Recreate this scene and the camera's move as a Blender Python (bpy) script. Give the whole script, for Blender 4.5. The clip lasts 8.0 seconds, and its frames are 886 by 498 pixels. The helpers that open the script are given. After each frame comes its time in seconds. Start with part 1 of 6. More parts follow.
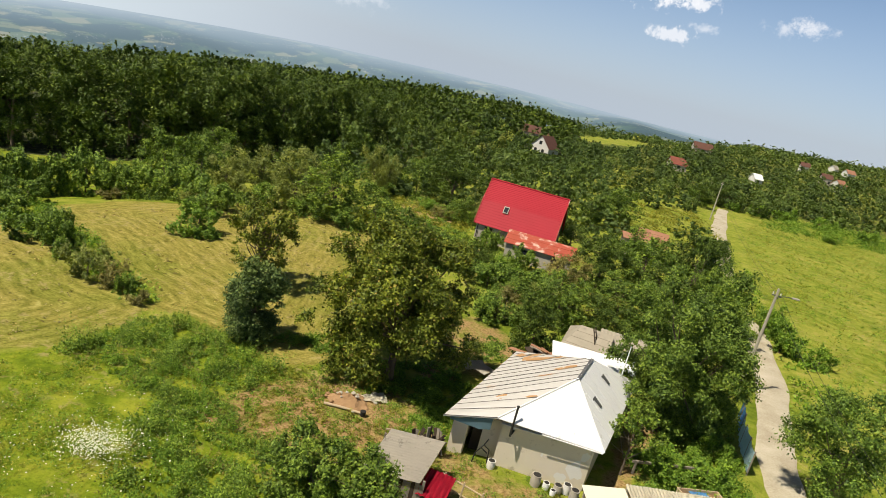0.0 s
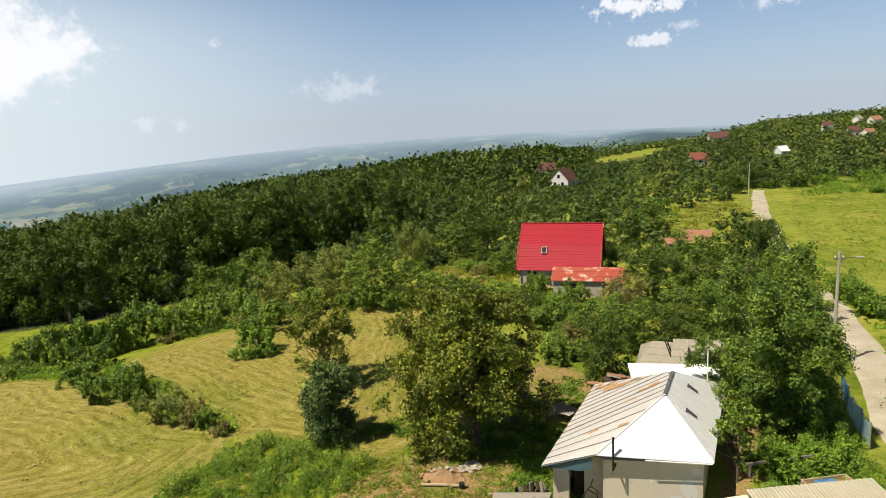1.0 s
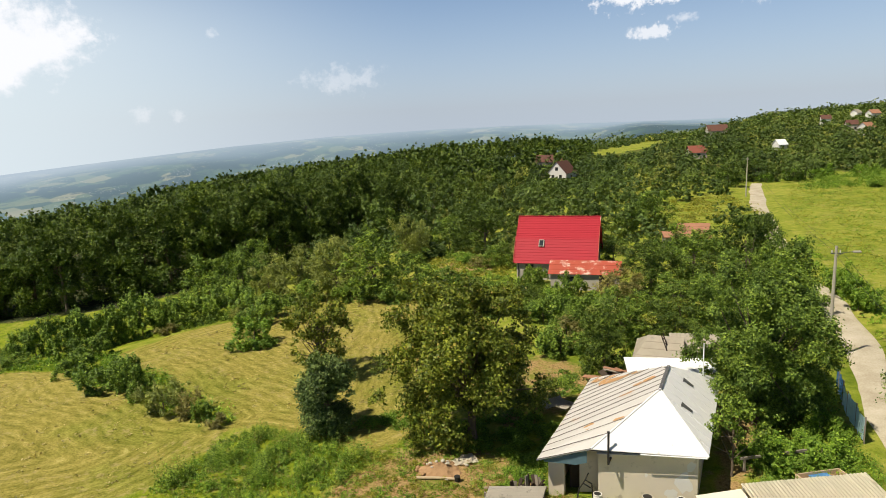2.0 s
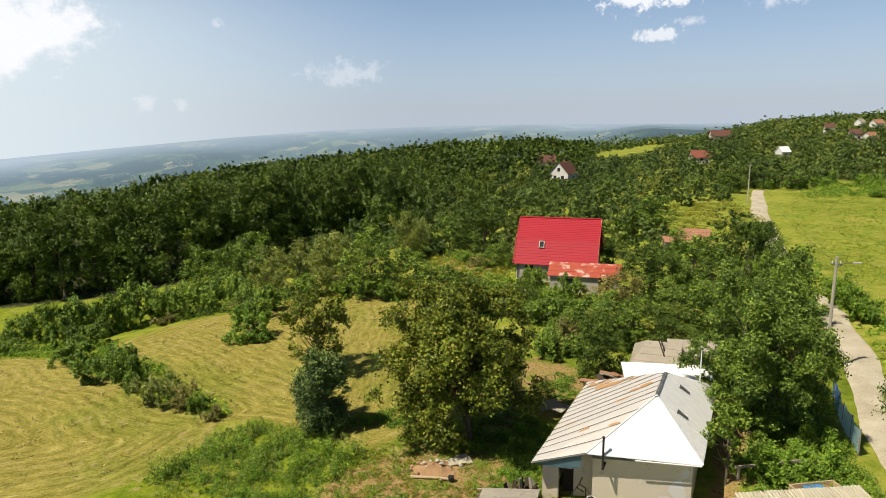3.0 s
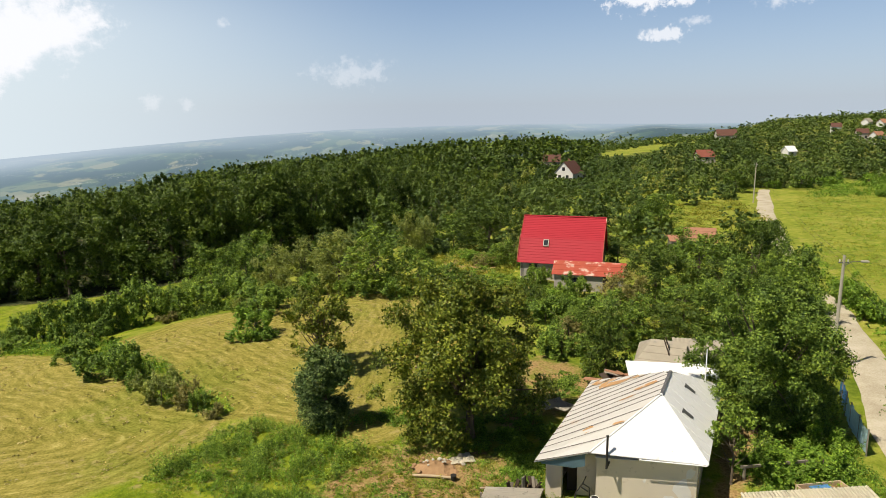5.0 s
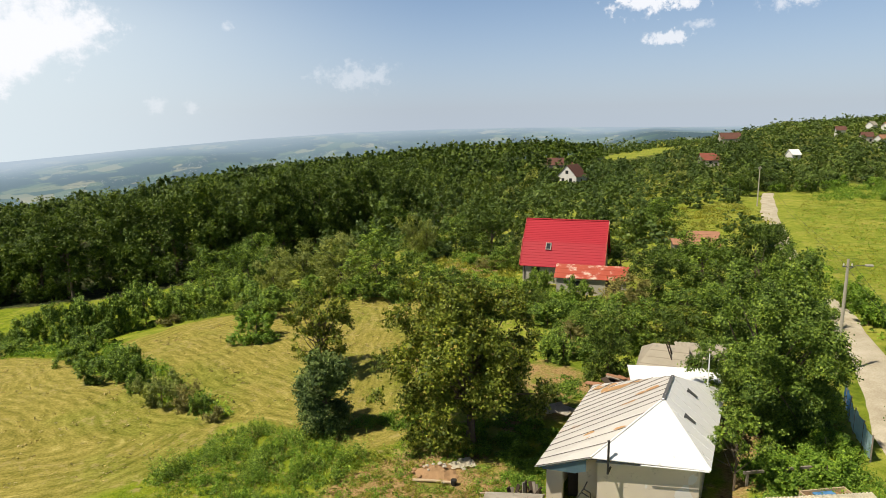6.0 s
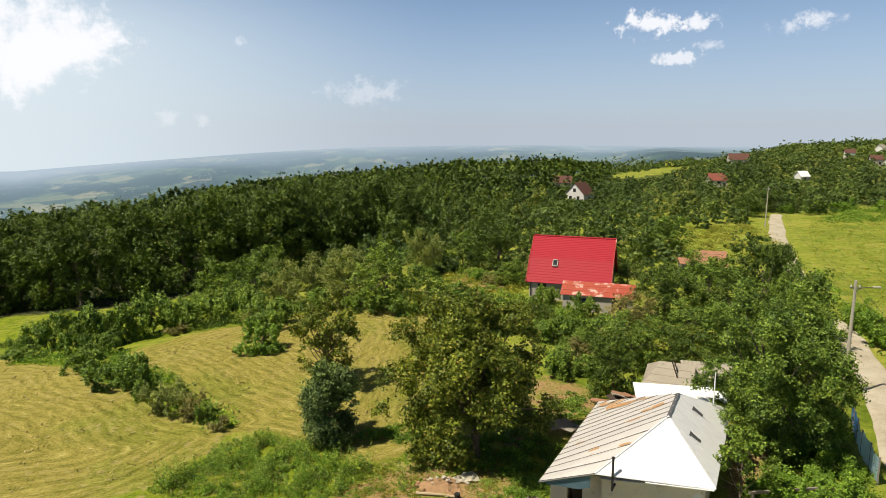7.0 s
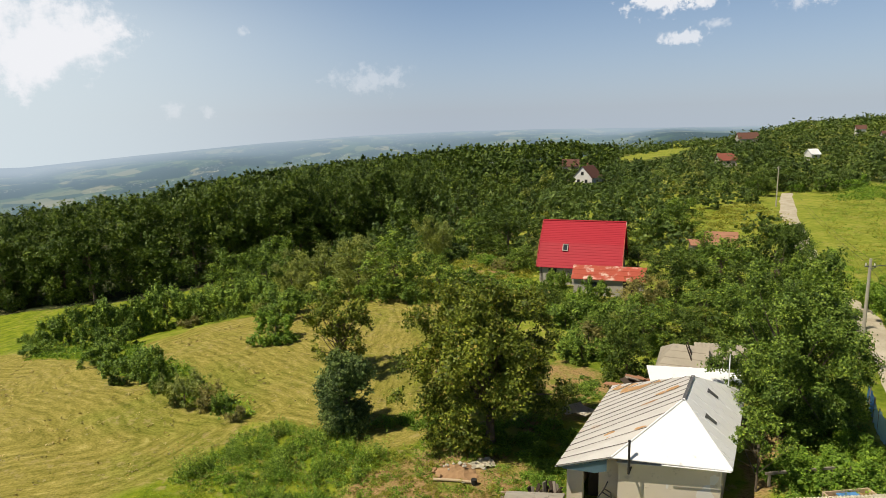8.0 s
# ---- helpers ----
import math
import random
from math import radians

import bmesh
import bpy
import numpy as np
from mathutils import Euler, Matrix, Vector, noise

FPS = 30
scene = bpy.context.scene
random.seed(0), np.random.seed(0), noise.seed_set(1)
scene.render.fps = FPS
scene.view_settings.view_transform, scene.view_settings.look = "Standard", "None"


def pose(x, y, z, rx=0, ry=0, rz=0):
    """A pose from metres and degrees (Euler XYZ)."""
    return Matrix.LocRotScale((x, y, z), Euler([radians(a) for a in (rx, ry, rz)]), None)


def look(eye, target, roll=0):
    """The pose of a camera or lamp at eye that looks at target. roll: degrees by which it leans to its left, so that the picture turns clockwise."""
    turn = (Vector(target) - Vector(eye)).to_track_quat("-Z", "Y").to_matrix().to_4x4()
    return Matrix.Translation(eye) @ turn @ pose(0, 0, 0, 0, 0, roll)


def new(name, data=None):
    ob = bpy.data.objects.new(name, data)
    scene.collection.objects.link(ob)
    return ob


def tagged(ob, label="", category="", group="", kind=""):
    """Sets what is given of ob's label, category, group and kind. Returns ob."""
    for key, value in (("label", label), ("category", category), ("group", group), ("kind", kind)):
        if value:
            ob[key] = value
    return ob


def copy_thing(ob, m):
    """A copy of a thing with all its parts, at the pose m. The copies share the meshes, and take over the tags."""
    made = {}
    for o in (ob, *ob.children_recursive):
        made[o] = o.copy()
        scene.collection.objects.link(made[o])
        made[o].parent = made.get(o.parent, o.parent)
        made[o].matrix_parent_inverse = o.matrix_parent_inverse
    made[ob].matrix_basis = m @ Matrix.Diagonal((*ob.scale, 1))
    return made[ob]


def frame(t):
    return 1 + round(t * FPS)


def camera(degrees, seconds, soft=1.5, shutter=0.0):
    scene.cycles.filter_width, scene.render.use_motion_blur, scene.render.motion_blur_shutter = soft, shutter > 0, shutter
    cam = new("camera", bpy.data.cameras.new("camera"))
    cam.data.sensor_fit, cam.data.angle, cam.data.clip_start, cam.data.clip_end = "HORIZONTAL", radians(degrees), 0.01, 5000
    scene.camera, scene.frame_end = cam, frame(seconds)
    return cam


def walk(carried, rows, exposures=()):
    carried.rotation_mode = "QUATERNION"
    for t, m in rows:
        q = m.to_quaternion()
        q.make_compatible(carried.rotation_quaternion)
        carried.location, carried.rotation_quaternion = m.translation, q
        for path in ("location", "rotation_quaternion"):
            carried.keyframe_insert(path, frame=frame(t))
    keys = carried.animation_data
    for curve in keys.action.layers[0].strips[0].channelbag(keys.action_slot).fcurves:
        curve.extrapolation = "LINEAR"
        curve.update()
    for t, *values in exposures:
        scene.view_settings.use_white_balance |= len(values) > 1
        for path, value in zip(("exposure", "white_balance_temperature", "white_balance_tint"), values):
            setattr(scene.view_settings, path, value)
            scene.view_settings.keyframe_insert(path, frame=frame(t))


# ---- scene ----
# the clip's camera: a small drone that hovers and sways
cam = camera(70, 8.0, soft=0.5)
walk(cam, [
    (0, pose(0.027, 0.314, 16.798, 74.252, -13.203, -0.720)),
    (0.2, pose(-0.124, 0.479, 16.782, 75.657, -9.394, -1.195)),
    (0.5, pose(-0.041, -0.055, 16.708, 77.621, -1.425, -0.815)),
    (0.8, pose(0.024, -0.222, 16.741, 79.822, 2.240, -0.676)),
    (1, pose(-0.085, -0.213, 16.826, 79.927, 2.794, -0.483)),
    (1.5, pose(-0.111, -0.164, 16.882, 79.928, 2.650, -0.502)),
    (1.7, pose(-0.083, -0.156, 16.866, 79.468, 2.818, -0.720)),
    (2.8, pose(0.073, 0.046, 16.988, 78.995, 0.995, -0.309)),
    (3, pose(-0.065, -0.038, 17.013, 78.929, 0.859, -0.352)),
    (3.5, pose(0.000, 0.000, 17.000, 79.200, -0.000, 0.000)),
    (4, pose(-0.011, 0.058, 17.070, 79.012, 0.110, 0.511)),
    (4.5, pose(0.075, 0.123, 16.972, 79.585, 0.164, 0.154)),
    (4.7, pose(0.020, 0.237, 16.916, 78.604, 0.807, -0.062)),
    (5.8, pose(0.098, -0.057, 16.688, 80.255, 0.666, 0.428)),
    (6, pose(0.157, 0.320, 16.814, 79.186, 0.803, 0.394)),
    (6.5, pose(0.149, 0.080, 16.845, 80.431, 1.030, 0.927)),
    (7, pose(0.103, 0.039, 16.748, 80.630, -0.079, 1.153)),
    (7.5, pose(0.039, 0.086, 16.860, 80.129, 1.227, 1.373)),
    (8, pose(-0.067, 0.079, 16.796, 79.410, 1.269, 1.663)),
], exposures=[(0.0, 0.0), (7.7, 0.0), (8.0, -0.16)])

# ---- world and sun ----
SUN_EL, SUN_AZ = radians(59), radians(242)   # from behind and from the left of the view (azimuth clockwise from +Y)
to_sun = Vector((math.sin(SUN_AZ) * math.cos(SUN_EL), math.cos(SUN_AZ) * math.cos(SUN_EL), math.sin(SUN_EL)))
scene.view_settings.exposure = 0.0
sun_data = bpy.data.lights.new("sun", "SUN")
sun_data.energy, sun_data.angle, sun_data.color = 5.8, radians(0.5), (1.0, 0.905, 0.74)
sun = new("sun", sun_data)
sun.matrix_world = look(to_sun * 100, (0, 0, 0))


class Nodes:
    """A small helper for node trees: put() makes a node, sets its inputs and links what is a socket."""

    def __init__(self, tree):
        self.tree = tree
        tree.nodes.clear()

    def put(self, kind, out=0, props=(), **ins):
        node = self.tree.nodes.new(kind)
        props = dict(props)
        if "operation" in props:
            node.operation = props["operation"]
        if "interpolation_type" in props:
            node.interpolation_type = props["interpolation_type"]
        if "data_type" in props:
            node.data_type, node.blend_type = props["data_type"], props["blend_type"]
        if "attribute_name" in props:
            node.attribute_name = props["attribute_name"]
        for key, value in ins.items():
            key = int(key[1:]) if key[0] == "i" and key[1:].isdigit() else key.replace("_", " ")
            socket = node.inputs[key]
            if isinstance(value, bpy.types.NodeSocket):
                self.tree.links.new(value, socket)
            else:
                socket.default_value = value
        return node.outputs[out] if len(node.outputs) else None

    def math(self, op, a, b=0.0, c=0.0):
        return self.put("ShaderNodeMath", props={"operation": op}, i0=a, i1=b, i2=c)

    def step(self, value, low, high, to_low=0.0, to_high=1.0):
        return self.put("ShaderNodeMapRange", props={"interpolation_type": "SMOOTHSTEP"}, Value=value, From_Min=low, From_Max=high, To_Min=to_low, To_Max=to_high)

    def mix(self, factor, a, b, blend="MIX"):
        return self.put("ShaderNodeMix", out=2, props={"data_type": "RGBA", "blend_type": blend}, i0=factor, i6=a, i7=b)

    def noise(self, scale, detail=4.0, vector=None, rough=0.55, out=0, distortion=0.0):
        ins = {"Scale": scale, "Detail": detail, "Roughness": rough, "Distortion": distortion}
        if vector is not None:
            ins["Vector"] = vector
        return self.put("ShaderNodeTexNoise", out=out, **ins)

    def ramp(self, value, stops):
        node = self.tree.nodes.new("ShaderNodeValToRGB")
        while len(node.color_ramp.elements) < len(stops):
            node.color_ramp.elements.new(0.5)
        for element, (place, colour) in zip(node.color_ramp.elements, stops):
            element.position, element.color = place, (*colour, 1)
        self.tree.links.new(value, node.inputs[0])
        return node.outputs[0]


def build_world():
    world = bpy.data.worlds.new("world")
    world.use_nodes = True
    scene.world = world
    n = Nodes(world.node_tree)
    way = n.put("ShaderNodeTexCoord", out=0)
    xyz = world.node_tree.nodes.new("ShaderNodeSeparateXYZ")
    world.node_tree.links.new(way, xyz.inputs[0])
    x, y, z = xyz.outputs
    up = n.math("MAXIMUM", z, 0.03)
    flat = n.put("ShaderNodeCombineXYZ", X=x, Y=y, Z=up)
    sky_node = world.node_tree.nodes.new("ShaderNodeTexSky")
    sky_node.sky_type, sky_node.sun_disc, sky_node.sun_elevation, sky_node.sun_rotation = "NISHITA", False, SUN_EL, SUN_AZ
    sky_node.air_density, sky_node.dust_density, sky_node.ozone_density, sky_node.altitude = 1.0, 1.2, 1.6, 300
    world.node_tree.links.new(flat, sky_node.inputs["Vector"])
    sky = sky_node.outputs[0]
    az, el = n.math("ARCTAN2", x, y), n.math("ARCSINE", z)
    # summer haze: the sky pales towards the horizon, and further round to the left
    low = n.step(el, -0.02, 0.26, 1.0, 0.0)
    side = n.math("MULTIPLY", n.step(n.math("ABSOLUTE", n.math("ADD", az, 0.72)), 0.0, 0.74, 1.0, 0.0), n.step(el, 0.12, 0.32, 1.0, 0.0))
    colour = n.mix(n.math("MULTIPLY", low, 0.62), n.mix(1.0, sky, n.mix(n.step(el, 0.18, 0.55), (1.14, 1.18, 1.24, 1), (0.34, 0.34, 0.35, 1)), "MULTIPLY"), (5.3, 6.1, 7.9, 1))
    colour = n.mix(n.math("MULTIPLY", side, 0.9), colour, (8.2, 9.2, 9.7, 1))
    # fair-weather clouds: azimuth, elevation, half width, half height (degrees), density
    wobble = n.noise(13.0, 7.0, way, 0.66)
    wobble = n.math("MULTIPLY", n.math("SUBTRACT", wobble, 0.5), 3.0)
    ragged = n.math("MULTIPLY", n.math("SUBTRACT", n.noise(55.0, 6.0, way, 0.65), 0.5), 3.2)
    for a, e, ra, re, dense in ((-36.5, 9.6, 8.8, 5.2, 1.0), (-32.6, 6.6, 5.4, 3.0, 1.0), (-8.0, 4.6, 4.6, 1.6, 0.34), (16.4, 9.8, 4.0, 1.3, 0.92), (20.0, 9.7, 2.4, 1.0, 0.85), (18.4, 7.1, 2.6, 0.75, 0.75),
                              (20.9, 7.9, 1.4, 0.5, 0.5), (26.4, 9.0, 1.6, 0.7, 0.55), (28.6, 9.4, 2.2, 0.9, 0.7), (-24.3, 2.0, 1.2, 1.1, 0.35), (-21.4, 1.95, 1.1, 0.9, 0.3), (-18.2, 8.3, 0.7, 0.5, 0.4)):
        u = n.math("DIVIDE", n.math("SUBTRACT", az, radians(a)), radians(ra))
        v = n.math("DIVIDE", n.math("SUBTRACT", el, radians(e)), radians(re))
        far = n.math("SQRT", n.math("ADD", n.math("MULTIPLY", u, u), n.math("MULTIPLY", v, v)))
        cover = n.step(n.math("ADD", n.math("SUBTRACT", 1.05 if dense == 1.0 else 0.8, far), wobble if dense == 1.0 else ragged), 0.0, 0.6 if dense > 0.7 else 0.95, 0.0, dense)
        colour = n.mix(cover, colour, (10.5, 10.6, 11.0, 1))
    back = n.put("ShaderNodeBackground", Color=colour, Strength=0.093)
    n.put("ShaderNodeOutputWorld", Surface=back)


build_world()

# ---- materials ----


def material(name):
    m = bpy.data.materials.new(name)
    m.use_nodes = True
    return m, Nodes(m.node_tree)


def finish(n, colour, rough=0.8, metal=0.0, bump=None, depth=0.02, spec=0.3):
    ins = {"Base_Color": colour, "Roughness": rough, "Metallic": metal, "Specular_IOR_Level": spec}
    if bump is not None:
        ins["Normal"] = n.put("ShaderNodeBump", Height=bump, Distance=depth, Strength=0.8)
    n.put("ShaderNodeOutputMaterial", Surface=n.put("ShaderNodeBsdfPrincipled", **ins))


def leaf_material(name, dark, light, dry=None, see=0.3):
    """Leaves: each leaf takes its own green, each plant its tint."""
    m, n = material(name)
    rnd = n.put("ShaderNodeNewGeometry", out="Random Per Island")
    tint = n.put("ShaderNodeAttribute", out="Fac", props={"attribute_name": "tint"})
    stops = [(0.0, dark), (0.55, tuple((a + b) / 2 for a, b in zip(dark, light))), (0.93, light)]
    if dry:
        stops.append((1.0, dry))
    colour = n.ramp(rnd, stops)
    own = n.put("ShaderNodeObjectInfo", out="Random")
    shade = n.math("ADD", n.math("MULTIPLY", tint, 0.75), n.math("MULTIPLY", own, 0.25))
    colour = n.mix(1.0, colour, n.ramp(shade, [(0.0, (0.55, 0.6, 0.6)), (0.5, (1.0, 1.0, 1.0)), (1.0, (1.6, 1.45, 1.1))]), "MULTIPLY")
    solid = n.put("ShaderNodeBsdfPrincipled", Base_Color=colour, Roughness=0.55, Specular_IOR_Level=0.25)
    thin = n.put("ShaderNodeBsdfTranslucent", Color=n.mix(1.0, colour, (1.25, 1.3, 0.6, 1), "MULTIPLY"))
    n.put("ShaderNodeOutputMaterial", Surface=n.put("ShaderNodeMixShader", i0=see, i1=solid, i2=thin))
    return m


def plain_material(name, colour, rough=0.8, metal=0.0, vary=0.25, scale=2.0, fine=30.0, bump=0.01, stain=None, spec=0.3):
    """A surface with grain, a broad unevenness and, where given, stains of another colour."""
    m, n = material(name)
    place = n.put("ShaderNodeTexCoord", out="Object")
    broad, grain = n.noise(scale, 5.0, place), n.noise(fine, 3.0, place)
    dark = tuple(c * (1 - vary) for c in colour)
    col = n.mix(broad, (*dark, 1), (*[min(1, c * (1 + vary * 0.6)) for c in colour], 1))
    col = n.mix(n.math("MULTIPLY", grain, 0.35), col, (*dark, 1))
    if stain:
        amount, tone, size = stain
        spots = n.step(n.noise(size, 6.0, place, 0.65), 0.68 - amount * 0.4, 0.78 - amount * 0.3)
        col = n.mix(spots, col, (*tone, 1))
    finish(n, col, rough, metal, grain, bump, spec)
    return m


LEAF_FOREST = leaf_material("leaves_forest", (0.034, 0.07, 0.007), (0.134, 0.19, 0.026), see=0.08)
LEAF_ORCHARD = leaf_material("leaves_orchard", (0.042, 0.09, 0.009), (0.228, 0.325, 0.045), see=0.1)
LEAF_BUSH = leaf_material("leaves_bush", (0.052, 0.108, 0.012), (0.25, 0.362, 0.055), see=0.12)
LEAF_WALNUT = leaf_material("leaves_walnut", (0.046, 0.074, 0.006), (0.212, 0.252, 0.03), (0.27, 0.195, 0.058), 0.1)
LEAF_WILLOW = leaf_material("leaves_willow", (0.167, 0.201, 0.0391), (0.316, 0.351, 0.0978), see=0.25)
LEAF_APPLE = leaf_material("leaves_apple", (0.04, 0.084, 0.01), (0.204, 0.295, 0.046), see=0.1)
LEAF_IVY = leaf_material("leaves_ivy", (0.046, 0.088, 0.02), (0.2, 0.268, 0.075), see=0.08)
LEAF_WEED = leaf_material("leaves_weeds", (0.082, 0.172, 0.014), (0.255, 0.385, 0.05), see=0.22)
LEAF_HILL = leaf_material("leaves_hillside", (0.066, 0.112, 0.022), (0.118, 0.172, 0.036), see=0.08)
LEAF_HILL_FRESH = leaf_material("leaves_hillside_fresh", (0.098, 0.152, 0.026), (0.168, 0.228, 0.046), see=0.1)
LEAF_TALL = leaf_material("leaves_tall_grass", (0.17, 0.195, 0.02), (0.35, 0.35, 0.07), (0.34, 0.30, 0.11), 0.3)
LEAF_BROWN = leaf_material("leaves_faded", (0.17, 0.16, 0.045), (0.32, 0.29, 0.1), see=0.25)
HAY_BITS = leaf_material("cut_hay", (0.27, 0.225, 0.08), (0.43, 0.37, 0.17), see=0.1)
PETAL = leaf_material("white_petals", (0.62, 0.62, 0.55), (0.82, 0.82, 0.76), see=0.2)
BARK = plain_material("bark", (0.16, 0.125, 0.09), 0.95, vary=0.5, scale=3, fine=24, bump=0.03)
PLASTER = plain_material("lime_plaster", (0.70, 0.62, 0.50), 0.9, vary=0.12, scale=1.2, fine=40, bump=0.006, stain=(0.28, (0.44, 0.38, 0.30), 1.6))
PLASTER_WHITE = plain_material("white_plaster", (0.72, 0.70, 0.66), 0.9, vary=0.1, scale=0.8)
PLASTER_GREY = plain_material("grey_render", (0.46, 0.42, 0.37), 0.9, vary=0.15, scale=0.9)
CONCRETE = plain_material("old_concrete", (0.44, 0.40, 0.33), 0.9, vary=0.25, scale=1.5)
WHITE_TIN = plain_material("white_painted_tin", (0.84, 0.84, 0.84), 0.45, vary=0.05, scale=1.0, fine=12, bump=0.003, stain=(0.12, (0.55, 0.53, 0.50), 1.3))
OLD_TIN = plain_material("weathered_tin", (0.55, 0.53, 0.50), 0.6, 0.0, vary=0.14, scale=0.7, fine=18, bump=0.003, stain=(0.16, (0.45, 0.27, 0.12), 0.55))
RUST_TIN = plain_material("rusted_tin", (0.40, 0.21, 0.12), 0.7, 0.15, vary=0.3, scale=1.1, fine=14, bump=0.006)
RED_TIN = plain_material("red_metal_tile", (0.38, 0.020, 0.034), 0.6, 0.0, vary=0.12, scale=0.6, fine=9, bump=0.004, spec=0.2)
RED_PALE = plain_material("faded_red_tin", (0.42, 0.085, 0.05), 0.7, 0.0, vary=0.3, scale=1.0, fine=8, bump=0.004, stain=(0.38, (0.62, 0.46, 0.38), 0.9))
BROWN_ROOF = plain_material("brown_roof_tile", (0.135, 0.062, 0.045), 0.8, vary=0.35, scale=1.2)
RED_BROWN = plain_material("red_brown_tile", (0.25, 0.08, 0.055), 0.85, vary=0.3, scale=1.2)
CLAY_ROOF = plain_material("clay_tile", (0.38, 0.19, 0.115), 0.85, vary=0.35, scale=1.4, fine=12)
ASBESTOS = plain_material("grey_fibre_cement", (0.38, 0.34, 0.27), 0.95, vary=0.28, scale=1.4, fine=16, stain=(0.2, (0.25, 0.23, 0.20), 1.8))
PALE_SHEET = plain_material("pale_fibre_cement", (0.62, 0.57, 0.49), 0.95, vary=0.22, scale=1.1, fine=14, stain=(0.3, (0.34, 0.31, 0.26), 2.4))
WOOD_GREY = plain_material("grey_wood", (0.30, 0.26, 0.21), 0.9, vary=0.35, scale=4)
WOOD_DARK = plain_material("dark_wood", (0.07, 0.05, 0.035), 0.85, vary=0.4, scale=4)
WOOD_PALE = plain_material("pale_timber", (0.52, 0.40, 0.26), 0.85, vary=0.25, scale=4)
BLUE_TIN = plain_material("blue_grey_tin", (0.22, 0.36, 0.44), 0.55, 0.1, vary=0.2, scale=2)
BLUE_SHEET = plain_material("blue_sheet", (0.10, 0.28, 0.56), 0.5, vary=0.3, scale=3)
BLUE_PALE = plain_material("pale_blue_paint", (0.52, 0.72, 0.78), 0.6, vary=0.3, scale=4)
RED_CLOTH = plain_material("red_sheet_metal", (0.55, 0.02, 0.05), 0.45, vary=0.25, scale=2.5)
SOOT = plain_material("sooty_iron", (0.035, 0.033, 0.03), 0.75, 0.2, vary=0.3, scale=5)
IRON = plain_material("dull_iron", (0.16, 0.16, 0.16), 0.55, 0.4, vary=0.3, scale=6)
RUBBLE = plain_material("earth_rubble", (0.42, 0.26, 0.135), 0.95, vary=0.4, scale=2.5, fine=22, bump=0.05)
STONE = plain_material("pale_stone", (0.52, 0.48, 0.40), 0.9, vary=0.3, scale=3)
CREAM_SHEET = plain_material("cream_fibre_cement", (0.78, 0.72, 0.58), 0.85, vary=0.12, scale=1.3, fine=18, stain=(0.15, (0.5, 0.46, 0.36), 2.0))
SHEET_PALE = plain_material("pale_plastic_sheet", (0.76, 0.70, 0.56), 0.6, vary=0.2, scale=4)


def glass_material():
    m, n = material("window_glass")
    finish(n, (0.03, 0.035, 0.04, 1), 0.08, 0.0, spec=0.6)
    return m


GLASS = glass_material()


